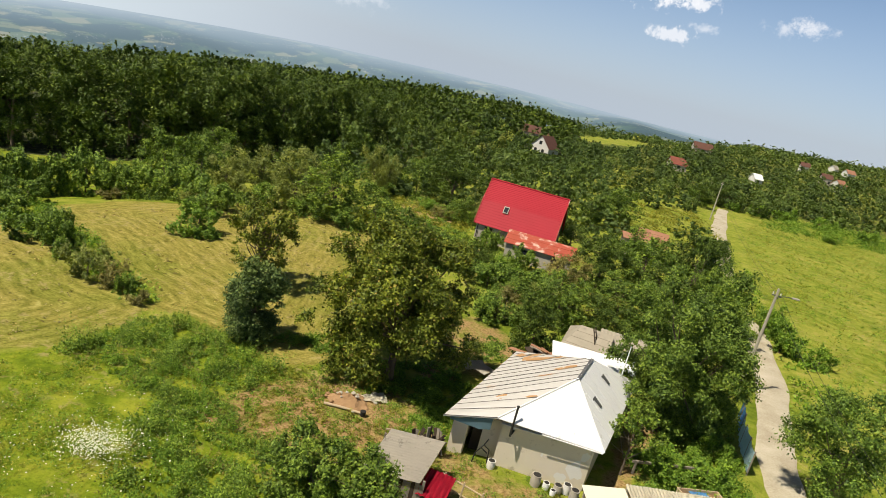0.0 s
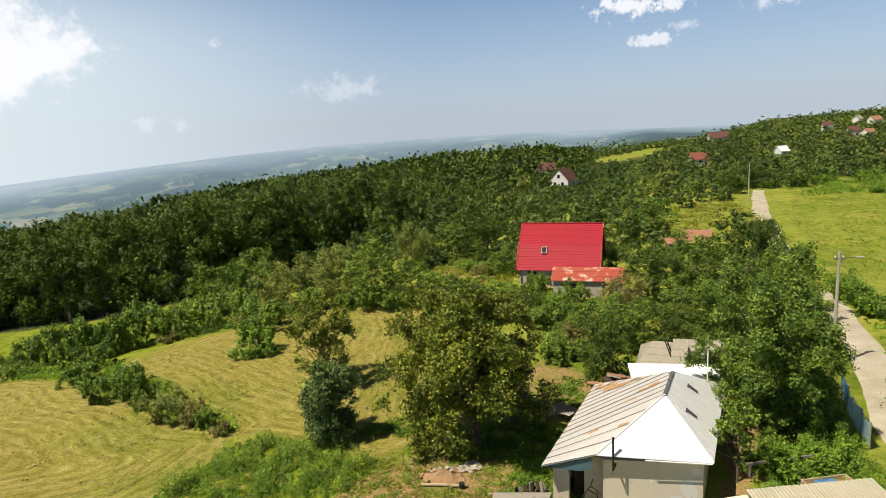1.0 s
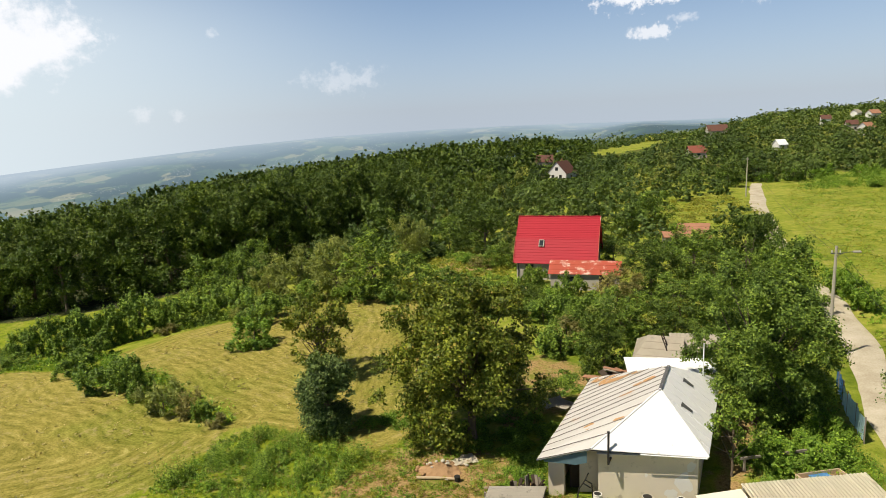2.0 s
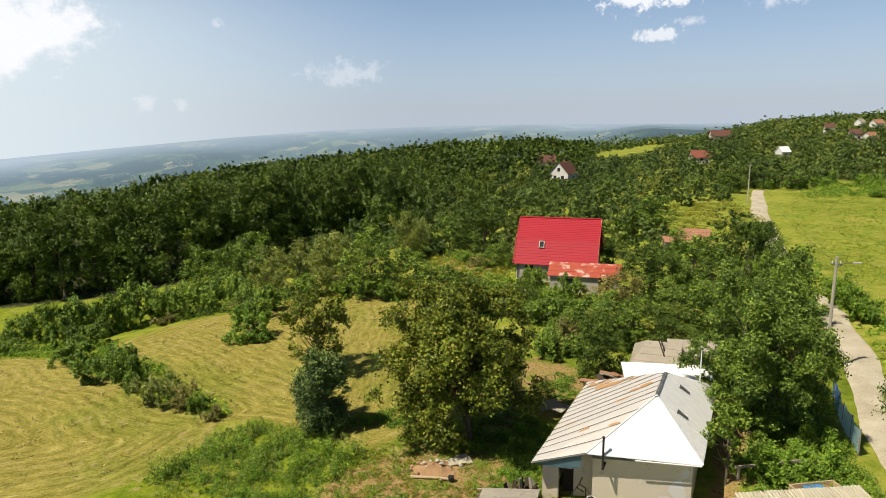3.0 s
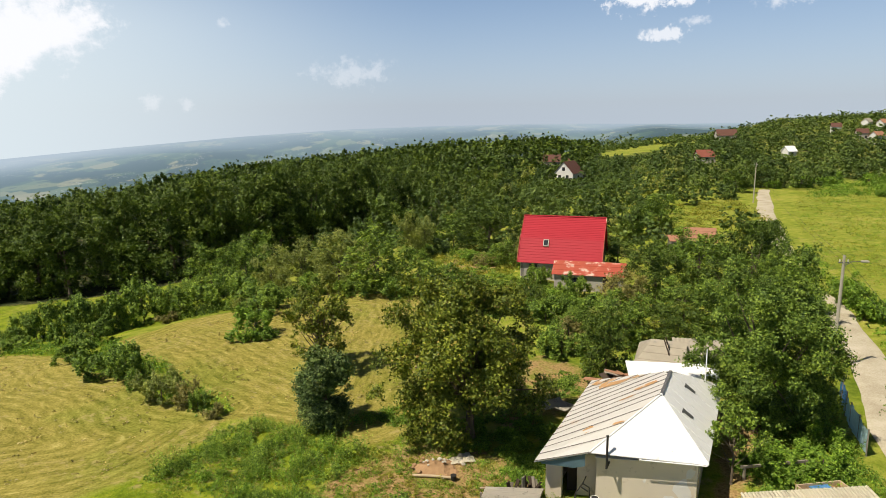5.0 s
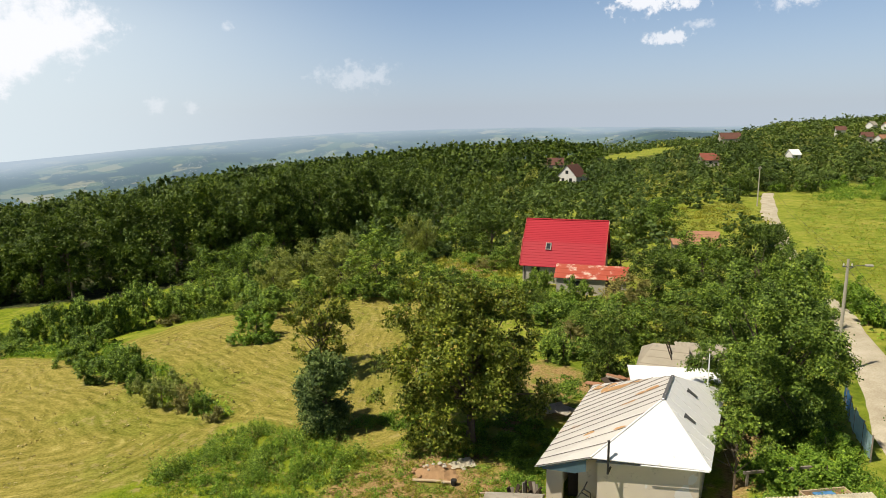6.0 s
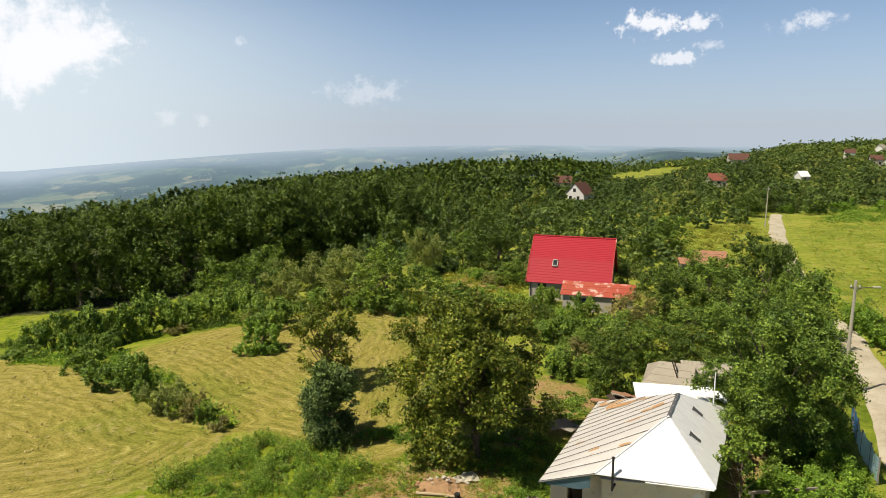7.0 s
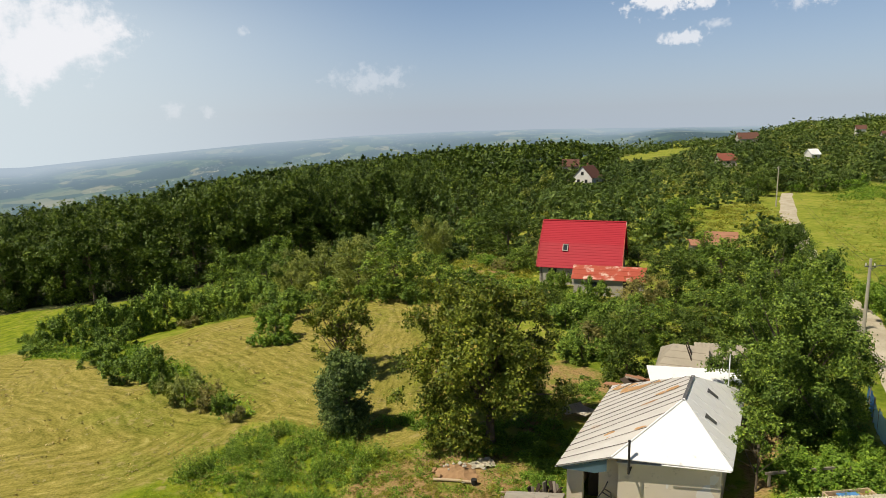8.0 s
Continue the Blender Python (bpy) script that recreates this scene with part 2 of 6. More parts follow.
def ground_material():
    """Meadow, mown hay in rows, lush weeds, bare earth and very dark forest floor, by the masks that lie on the sheet.
    """
    m, n = material("ground_cover")
    place = n.put("ShaderNodeTexCoord", out="Object")

    def mask(name):
        return n.put("ShaderNodeAttribute", out="Fac", props={"attribute_name": name})

    broad, mid, fine = n.noise(0.09, 4.0, place), n.noise(0.7, 5.0, place, 0.65), n.noise(7.0, 4.0, place, 0.7)
    grass = n.ramp(n.math("ADD", n.math("MULTIPLY", mid, 0.6), n.math("MULTIPLY", broad, 0.4)),
                   [(0.34, (0.088, 0.136, 0.010)), (0.46, (0.190, 0.238, 0.022)), (0.56, (0.290, 0.308, 0.046)), (0.69, (0.40, 0.345, 0.088))])
    lush = n.ramp(mid, [(0.3, (0.090, 0.138, 0.008)), (0.48, (0.170, 0.228, 0.013)), (0.64, (0.290, 0.315, 0.030))])
    # windrows run round the field's edge
    axes = m.node_tree.nodes.new("ShaderNodeSeparateXYZ")
    m.node_tree.links.new(place, axes.inputs[0])
    row = n.math("ADD", mask("row"), n.math("MULTIPLY", n.noise(0.09, 3.0, place, 0.55), 1.1))
    lengthwise = n.put("ShaderNodeCombineXYZ", X=n.math("MULTIPLY", row, 3.0), Y=n.math("MULTIPLY", axes.outputs[0], 0.8), Z=n.math("MULTIPLY", axes.outputs[1], 0.8))
    streak = n.noise(1.0, 5.0, lengthwise, 0.7)
    wave = n.math("MULTIPLY", n.math("ADD", n.math("SINE", n.math("MULTIPLY", row, 6.8)), 1.0), 0.5)
    cut = n.math("ADD", n.math("MULTIPLY", wave, 0.07), n.math("ADD", n.math("MULTIPLY", streak, 0.66), n.math("MULTIPLY", fine, 0.24)))
    hay = n.ramp(cut, [(0.30, (0.120, 0.116, 0.016)), (0.43, (0.228, 0.204, 0.038)), (0.56, (0.350, 0.296, 0.076)), (0.72, (0.580, 0.490, 0.185))])
    hay = n.mix(n.step(broad, 0.47, 0.62, 0.0, 0.65), hay, n.mix(1.0, hay, (0.66, 0.86, 0.5, 1), "MULTIPLY"))
    soil = n.ramp(fine, [(0.3, (0.230, 0.140, 0.055)), (0.55, (0.360, 0.240, 0.105)), (0.75, (0.470, 0.350, 0.180))])
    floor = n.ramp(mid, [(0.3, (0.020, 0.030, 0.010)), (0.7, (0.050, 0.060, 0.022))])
    ragged = n.math("MULTIPLY", n.math("SUBTRACT", mid, 0.5), 0.9)

    def edge(name):
        return n.step(n.math("ADD", mask(name), ragged), 0.38, 0.62)

    colour = n.mix(edge("lush"), grass, lush)
    colour = n.mix(edge("hay"), colour, hay)
    colour = n.mix(edge("soil"), colour, soil)
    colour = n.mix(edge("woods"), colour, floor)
    straw = n.step(n.noise(1.9, 5.0, place, 0.7), 0.52, 0.62, 0.0, 0.75)
    colour = n.mix(n.math("MULTIPLY", straw, n.step(n.noise(0.22, 2.0, place), 0.45, 0.6)), colour, (0.36, 0.29, 0.12, 1))
    colour = n.mix(n.math("MULTIPLY", n.step(fine, 0.55, 0.3), 0.6), colour, n.mix(1.0, colour, (0.5, 0.55, 0.45, 1), "MULTIPLY"))
    relief = n.math("ADD", n.math("MULTIPLY", fine, 0.6), n.math("MULTIPLY", n.math("MULTIPLY", wave, mask("hay")), 0.05))
    finish(n, colour, 0.95, 0.0, relief, 0.16, 0.1)
    return m


def road_material():
    m, n = material("dirt_road")
    place = n.put("ShaderNodeTexCoord", out="Object")
    broad, fine = n.noise(0.5, 5.0, place), n.noise(9.0, 4.0, place)
    colour = n.ramp(n.math("ADD", n.math("MULTIPLY", broad, 0.6), n.math("MULTIPLY", fine, 0.4)),
                    [(0.3, (0.31, 0.26, 0.18)), (0.5, (0.45, 0.40, 0.30)), (0.7, (0.56, 0.51, 0.41))])
    finish(n, colour, 0.95, 0.0, fine, 0.03, 0.1)
    return m


def distance_material():
    """The plain and hills kilometres away: strips of fields and woods, with haze painted over them as pale blue
    emission.
    """
    m, n = material("far_country")
    place = n.put("ShaderNodeTexCoord", out="Object")
    scaled = n.put("ShaderNodeVectorMath", props={"operation": "MULTIPLY"}, i0=place, i1=(0.0050, 0.0040, 0.0))
    fields = n.put("ShaderNodeTexVoronoi", out="Color", Vector=scaled, Scale=2.2)
    value = n.put("ShaderNodeSeparateColor", i0=fields)
    wood = n.step(n.noise(0.42, 7.0, scaled, 0.68), 0.48, 0.52)
    colour = n.ramp(value, [(0.0, (0.022, 0.050, 0.020)), (0.4, (0.05, 0.095, 0.036)), (0.72, (0.12, 0.16, 0.06)), (1.0, (0.30, 0.27, 0.14))])
    colour = n.mix(wood, colour, (0.014, 0.034, 0.018, 1))
    spots = n.step(n.put("ShaderNodeTexVoronoi", out=0, Vector=scaled, Scale=14.0), 0.22, 0.15)
    village = n.math("MULTIPLY", spots, n.step(n.noise(0.8, 2.0, scaled), 0.52, 0.58))
    colour = n.mix(village, colour, (0.62, 0.60, 0.56, 1))
    painted_haze = n.put("ShaderNodeAttribute", out="Fac", props={"attribute_name": "painted_haze"})
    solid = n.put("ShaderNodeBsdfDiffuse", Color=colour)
    glow = n.put("ShaderNodeEmission", Color=n.ramp(painted_haze, [(0.3, (0.30, 0.42, 0.54)), (0.66, (0.40, 0.52, 0.63)), (0.9, (0.52, 0.62, 0.72))]), Strength=1.0)
    n.put("ShaderNodeOutputMaterial", Surface=n.put("ShaderNodeMixShader", i0=painted_haze, i1=solid, i2=glow))
    return m


GROUND, ROAD, DISTANCE = ground_material(), road_material(), distance_material()

# ---- the lie of the land ----


def smooth(a, b, v):
    t = np.clip((np.asarray(v, float) - a) / (b - a), 0, 1)
    return t * t * (3 - 2 * t)


def height(x, y):
    """Ground level: level by the road, falling to the left towards the forest, a wooded rise ahead and a hill to the right, then a wide valley."""
    x, y = np.asarray(x, float), np.asarray(y, float)
    d, az = np.hypot(x, y), np.degrees(np.arctan2(x, y))
    z = -14 * np.tanh(0.2 * 4 * np.logaddexp(0, (-0.75 * x + 0.45 * y - 36) / 4) / 14)
    rise = np.interp(az, [-40, -20, -9, 0, 8, 14, 22, 35, 50], [0, 0, 3, 6, 9, 10, 8.5, 18, 24])
    z = z + rise * smooth(190, 560, d)
    # behind the forest's front the ground falls away, ever more steeply towards the left
    fall = np.interp(az, [-60, -40, -35, -27.5, -19, -9.3, 0, 8, 16, 24], [0.095, 0.090, 0.0844, 0.0757, 0.0513, 0.0346, 0.019, 0.0125, 0.004, -0.05])
    z = np.where(d > 90, np.minimum(z, np.maximum(-0.8 - fall * d, -120)), z)
    valley = smooth(480, 1500, d) * (1 - smooth(12, 19, az)) * smooth(-150, -70, az)
    z = z - 150 * valley - 40 * smooth(900, 1500, d) * smooth(12, 19, az)
    far = np.interp(az, [-48, -40, -35, -27, -17.5, -9, 0, 12, 20], [-125, -150, -156, -104, -46, -8, 9, 10, 0])
    return z + (far - z) * smooth(2300, 4600, d)


def ground_z(x, y):
    return float(height(x, y))


def inside(poly, x, y):
    """Signed distance to a polygon, positive inside."""
    x, y = np.asarray(x, float), np.asarray(y, float)
    odd, near = np.zeros(x.shape, bool), np.full(x.shape, 1e9)
    for (x0, y0), (x1, y1) in zip(poly, poly[1:] + poly[:1]):
        with np.errstate(divide="ignore", invalid="ignore"):
            cross = (y0 > y) != (y1 > y)
            odd ^= cross & (x < (x1 - x0) * (y - y0) / (y1 - y0 + 1e-12) + x0)
        ex, ey = x1 - x0, y1 - y0
        t = np.clip(((x - x0) * ex + (y - y0) * ey) / (ex * ex + ey * ey), 0, 1)
        near = np.minimum(near, np.hypot(x - x0 - t * ex, y - y0 - t * ey))
    return np.where(odd, near, -near)


HAY = [(-60, 66), (-44.4, 60.4), (-34.3, 53.5), (-30.2, 56.3), (-27.6, 61.3), (-18.4, 65.4), (-11.6, 68.7), (-2.3, 63.5), (-0.5, 56.3), (-1.0, 44.6), (-1.5, 38.6), (-2.0, 33.0), (-4.0, 31.4),
       (-8.0, 33.6), (-11.2, 35.0), (-13.1, 35.0), (-13.3, 33.2), (-14.3, 30.4), (-15.6, 28.3), (-17.9, 26.6), (-27, 24), (-60, 26)]
HEDGE = [(-44, 58), (-34, 53.5), (-28, 46), (-22, 42), (-18, 37.6), (-13.5, 35.5), (-13, 36.6), (-17, 40), (-21, 45), (-27, 51), (-31, 56.5), (-42, 61)]
WEEDS = [(-60, 25), (-27, 23), (-17.9, 26), (-15.6, 28), (-14.3, 30.2), (-13.0, 33.0), (-11.4, 34.3), (-8.5, 33.3), (-4.2, 30.8), (-6.0, 28.0), (-7.0, 26.0), (-5.0, 24.6), (-2.0, 24.4), (2.0, 22.0), (2, 5), (-60, 5)]
STRIP = [(-95, 62), (-60, 66.5), (-44, 61.5), (-34, 58), (-28, 63), (-19, 67), (-30, 88), (-45, 102), (-110, 104)]
BARE = [(-6.6, 26.2), (-4.4, 29.0), (-2.2, 31.2), (1.4, 30.6), (3.4, 28.6), (3.6, 26.6), (6.6, 25.2), (8.2, 24.6), (4.4, 24.4), (1.0, 25.4), (-2.0, 25.0), (-4.6, 25.2)]
SIDE_YARD = [(10.8, 24.2), (13.2, 24.6), (15.6, 29.6), (18.0, 33.4), (19.0, 33.0), (19.5, 35.0), (15.2, 36.0), (14.4, 32.0)]
FRONT = [(-8, 25.4), (-5, 30.0), (-2, 32), (2, 31.4), (5.4, 27.5), (6.6, 25.6), (11, 24.8), (12.5, 21), (3, 19), (-3, 23.6)]
WOODS = [(-130, 100), (-68, 100), (-50, 99), (-36, 102), (-27, 113), (-10, 128), (6, 150), (40, 200), (60, 240), (170, 700), (-700, 700), (-500, 300)]
MEADOW = [(30, 92), (36, 112), (46, 128), (62, 136), (60, 118), (50, 94)]
SLOPE = [(30, 20), (36, 54), (48, 86), (62, 116), (82, 150), (110, 168), (160, 176), (230, 150), (230, 20)]
CLEARING = [(110, 420), (170, 520), (215, 520), (170, 420)]
ROAD_LINE = [(4.0, -45.0), (11.5, -12.0), (16.5, 8.0), (19.8, 20.0), (24.0, 31.2), (27.9, 39.1), (31.5, 45.9), (35.2, 56.0), (39.2, 70.3), (45.6, 84.5), (58.6, 114.7), (71.2, 141.2), (78.3, 155.2), (79.6, 157.6)]


def mesh_from(name, verts, faces=None, quads=None, smooth_faces=False):
    """A mesh from numpy arrays: verts (n, 3), quads (m, 4)."""
    me = bpy.data.meshes.new(name)
    if quads is None:
        me.from_pydata([tuple(v) for v in verts], [], faces)
    else:
        quads = np.asarray(quads, np.int32)
        me.vertices.add(len(verts))
        me.vertices.foreach_set("co", np.asarray(verts, np.float32).ravel())
        me.loops.add(quads.size)
        me.loops.foreach_set("vertex_index", quads.ravel())
        me.polygons.add(len(quads))
        me.polygons.foreach_set("loop_start", np.arange(0, quads.size, quads.shape[1], dtype=np.int32))
        me.update(calc_edges=True)
    if smooth_faces:
        me.polygons.foreach_set("use_smooth", np.ones(len(me.polygons), bool))
    return me


def attribute(me, name, values):
    me.attributes.new(name, "FLOAT", "POINT").data.foreach_set("value", np.asarray(values, np.float32).ravel())


def grid_quads(rows, cols, closed=False):
    i, j = np.meshgrid(np.arange(rows - 1), np.arange(cols if closed else cols - 1), indexing="ij")
    k = (j + 1) % cols
    return np.stack([i * cols + j, i * cols + k, (i + 1) * cols + k, (i + 1) * cols + j], -1).reshape(-1, 4)[:, ::-1]


def build_ground():
    radii = np.concatenate([[0.0], np.geomspace(4, 110, 160), np.geomspace(112, 1560, 60)])
    angle = np.radians(np.concatenate([np.arange(-48, 48, 0.5), np.arange(48, 312, 4.0)]))
    r, a = np.meshgrid(radii, angle, indexing="ij")
    x, y = r * np.sin(a), r * np.cos(a)
    z = height(x, y)
    hay = np.minimum(inside(HAY, x, y), -inside(HEDGE, x, y))
    bumps = np.array([noise.noise(Vector((p, q, 0.3))) for p, q in zip((x * 0.35).ravel(), (y * 0.35).ravel())]).reshape(x.shape)
    z = z + bumps * 0.16 * smooth(3, 10, r) * (1 - smooth(200, 300, r))
    z = z - 0.12 * smooth(2.2, 1.4, road_distance(x, y))
    me = mesh_from("ground", np.stack([x, y, z], -1).reshape(-1, 3), quads=grid_quads(len(radii), len(angle), True), smooth_faces=True)
    attribute(me, "hay", np.clip(0.5 + hay * 0.55, 0, 1))
    attribute(me, "row", hay)
    lush = np.maximum(np.maximum(inside(WEEDS, x, y), inside(STRIP, x, y)), inside(HEDGE, x, y))
    lush = np.maximum(lush, 1.4 - np.hypot((x + 3.0) / 2.4, (y - 34.6) / 1.3))
    lush = np.maximum(lush, 1.2 - np.hypot((x - 4.6) / 1.5, (y - 30.5) / 3.0))
    attribute(me, "lush", np.clip(0.5 + lush * 0.6, 0, 1))
    dry = np.maximum(inside(BARE, x, y), 4.2 - np.hypot(x - 3.0, (y - 77.0) * 0.6))
    dry = np.maximum(dry, 1.5 - np.hypot(x - 4.0, (y - 34.5) * 0.7))
    dry = np.maximum(dry, inside(SIDE_YARD, x, y))
    dry = np.maximum(dry, np.minimum(3.4 - np.hypot(x - 7.0, (y - 39.5) * 0.6), 0.5))
    dry = np.maximum(dry, np.minimum(inside(FRONT, x, y), 0.5))
    attribute(me, "soil", np.clip(0.285 + np.clip(dry, -2, 0.65) * 0.5, 0, 1))
    bearing = np.degrees(np.arctan2(x, y))
    # hillside ground outside the meadows takes the very dark floor colour in patches
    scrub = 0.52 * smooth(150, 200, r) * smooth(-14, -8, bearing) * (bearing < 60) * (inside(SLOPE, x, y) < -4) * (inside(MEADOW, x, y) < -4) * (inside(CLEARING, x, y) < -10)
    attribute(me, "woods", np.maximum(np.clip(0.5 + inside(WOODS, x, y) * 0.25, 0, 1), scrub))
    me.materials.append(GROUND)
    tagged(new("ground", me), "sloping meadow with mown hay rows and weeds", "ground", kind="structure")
    # the country beyond the near ridge
    radii, angle = np.geomspace(1480, 4880, 90), np.radians(np.arange(-60, 60.1, 0.5))
    r, a = np.meshgrid(radii, angle, indexing="ij")
    x, y = r * np.sin(a), r * np.cos(a)
    swell = np.array([noise.noise(Vector((p, q, 7.0))) for p, q in zip((x * 0.0016).ravel(), (y * 0.0022).ravel())]).reshape(x.shape)
    z = height(x, y) + swell * 26 * smooth(1500, 2000, r) * (1 - smooth(4200, 4800, r)) + 0.5
    me = mesh_from("backdrop", np.stack([x, y, z], -1).reshape(-1, 3), quads=grid_quads(len(radii), len(angle)), smooth_faces=True)
    # painted haze: the glow's share grows with distance and towards the left
    attribute(me, "painted_haze", np.clip(0.05 + 0.29 * smooth(1600, 3000, r) + 0.5 * smooth(3000, 4600, r) + 0.12 * smooth(20, 38, -np.degrees(a)), 0, 0.93))
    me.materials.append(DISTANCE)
    tagged(new("backdrop", me), "valley with fields, woods and far hills under painted haze", "landscape", kind="structure")


def road_distance(x, y):
    near = np.full(np.shape(x), 1e9)
    for (x0, y0), (x1, y1) in zip(ROAD_LINE, ROAD_LINE[1:]):
        ex, ey = x1 - x0, y1 - y0
        t = np.clip(((x - x0) * ex + (y - y0) * ey) / (ex * ex + ey * ey), 0, 1)
        near = np.minimum(near, np.hypot(x - x0 - t * ex, y - y0 - t * ey))
    return near


def build_road():
    line = np.array(ROAD_LINE)
    s = np.concatenate([[0], np.cumsum(np.hypot(*np.diff(line, axis=0).T))])
    t = np.arange(0, s[-1], 1.0)
    kernel = np.ones(9) / 9
    cx, cy = (np.convolve(np.pad(np.interp(t, s, line[:, i]), 4, "edge"), kernel, "valid") for i in (0, 1))
    tx, ty = np.gradient(cx), np.gradient(cy)
    length = np.hypot(tx, ty)
    nx, ny = ty / length, -tx / length
    rng = np.random.default_rng(3)
    rows = []
    for k in np.linspace(-1, 1, 9):
        half = 1.15 + 0.1 * smooth(83, 97, t) + 0.1 * smooth(125, 155, t) + (0.11 * np.convolve(rng.normal(size=len(t) + 4), np.ones(5) / 2.2, "valid") if abs(k) == 1 else 0)
        x, y = cx + nx * k * half, cy + ny * k * half
        rut = -0.03 * math.exp(-((abs(k) - 0.5) / 0.16) ** 2) - (0.09 if abs(k) == 1 else 0)
        rows.append(np.stack([x, y, height(x, y) + 0.03 + rut], -1))
    verts = np.stack(rows, 1).reshape(-1, 3)
    me = mesh_from("road", verts, quads=grid_quads(len(t), 9)[:, ::-1], smooth_faces=True)
    me.materials.append(ROAD)
    tagged(new("road", me), "pale narrow dirt road along the meadow", "road", kind="structure")


build_ground()
build_road()

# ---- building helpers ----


def part(name, bm, mat, parent=None, label=""):
    """Links a bmesh as one mesh object, under a thing or a part."""
    me = bpy.data.meshes.new(name)
    bmesh.ops.recalc_face_normals(bm, faces=bm.faces)
    bm.to_mesh(me)
    bm.free()
    me.materials.append(mat)
    ob = new(name, me)
    ob.parent = parent
    return tagged(ob, label)


def box(bm, x0, x1, y0, y1, z0, z1, m=None):
    vs = [bm.verts.new((x, y, z)) for x in (x0, x1) for y in (y0, y1) for z in (z0, z1)]
    for f in ((0, 1, 3, 2), (4, 6, 7, 5), (0, 4, 5, 1), (2, 3, 7, 6), (0, 2, 6, 4), (1, 5, 7, 3)):
        bm.faces.new([vs[i] for i in f])
    if m is not None:
        bmesh.ops.transform(bm, matrix=m, verts=vs)
    return vs


def bevel_box(x0, x1, y0, y1, z0, z1, bevel=0.02, m=None):
    bm = bmesh.new()
    box(bm, x0, x1, y0, y1, z0, z1)
    bmesh.ops.bevel(bm, geom=bm.edges[:], offset=bevel, segments=1, affect="EDGES")
    if m is not None:
        bmesh.ops.transform(bm, matrix=m, verts=bm.verts[:])
    return bm


def slab(bm, corners, thick):
    """A plate over a polygon of 3D corners, with thickness downwards."""
    top = [bm.verts.new(c) for c in corners]
    low = [bm.verts.new((c[0], c[1], c[2] - thick)) for c in corners]
    bm.faces.new(top)
    bm.faces.new(low[::-1])
    for i in range(len(top)):
        j = (i + 1) % len(top)
        bm.faces.new((top[i], low[i], low[j], top[j]))


def tube(bm, path, sides=7):
    """A tapered tube along a path of (x, y, z, radius)."""
    rings = []
    for i, (x, y, z, r) in enumerate(path):
        a, b = Vector(path[max(0, i - 1)][:3]), Vector(path[min(len(path) - 1, i + 1)][:3])
        along = (b - a).normalized() if (b - a).length > 1e-6 else Vector((0, 0, 1))
        side = along.orthogonal().normalized()
        other = along.cross(side)
        rings.append([bm.verts.new(Vector((x, y, z)) + (side * math.cos(t) + other * math.sin(t)) * r) for t in (2 * math.pi * k / sides for k in range(sides))])
    for p, q in zip(rings, rings[1:]):
        for k in range(sides):
            bm.faces.new((p[k], p[(k + 1) % sides], q[(k + 1) % sides], q[k]))
    bm.faces.new(rings[0][::-1])
    bm.faces.new(rings[-1])


def thing(name, x, y, z=None, turn=0.0, label="", category="", group="", kind=""):
    ob = new(name)
    ob.empty_display_size = 0.2
    ob.matrix_basis = pose(x, y, ground_z(x, y) if z is None else z, 0, 0, turn)
    return tagged(ob, label, category, group, kind)


# ---- plants ----


def leaf_mesh(name, pos, nrm, size, tint, mat, rng, slim=0.62, corners=4):
    """One mesh of separate leaves: a kite for each, set square to its normal."""
    count = len(pos)
    nrm = nrm / np.maximum(np.linalg.norm(nrm, axis=1, keepdims=True), 1e-6)
    way = rng.normal(size=(count, 3))
    t = np.cross(nrm, way)
    t /= np.maximum(np.linalg.norm(t, axis=1, keepdims=True), 1e-6)
    b = np.cross(nrm, t)
    s = np.broadcast_to(size, (count,))[:, None] * rng.uniform(0.7, 1.3, (count, 1))
    fold = nrm * s * 0.12
    if corners == 4:
        points = [pos - t * s * 0.5 - fold, pos + b * s * slim * 0.5, pos + t * s * 0.5 - fold, pos - b * s * slim * 0.5]
    else:
        points = [pos - t * s * 0.5 - b * s * slim * 0.4, pos + b * s * slim * 0.6, pos + t * s * 0.55 - b * s * slim * 0.3]
    verts = np.stack(points, 1).reshape(-1, 3)
    me = mesh_from(name, verts, quads=np.arange(count * corners).reshape(-1, corners))
    attribute(me, "tint", np.repeat(np.broadcast_to(tint, (count,)), corners))
    me.materials.append(mat)
    return me


def crown_lobes(rng, rx, rz, zc, count, lobe, flat=0.0):
    """Centres and radii of the leaf clumps that make up a crown."""
    d = rng.normal(size=(count, 3))
    d /= np.linalg.norm(d, axis=1, keepdims=True)
    d[:, 2] = np.maximum(d[:, 2], -0.95 + flat)
    f = np.where(rng.uniform(0, 1, (count, 1)) < 0.78, rng.uniform(0.72, 1.06, (count, 1)), rng.uniform(0.25, 0.72, (count, 1)))
    seed = rng.uniform(0, 99)
    uneven = np.array([1 + 0.55 * noise.noise(Vector(v) * 1.7 + Vector((seed, 0, 0))) for v in d])[:, None]
    c = d * f * uneven * np.array([rx, rx, rz]) + np.array([0, 0, zc])
    return np.concatenate([c, lobe * rng.uniform(0.5, 1.4, (count, 1))], 1)


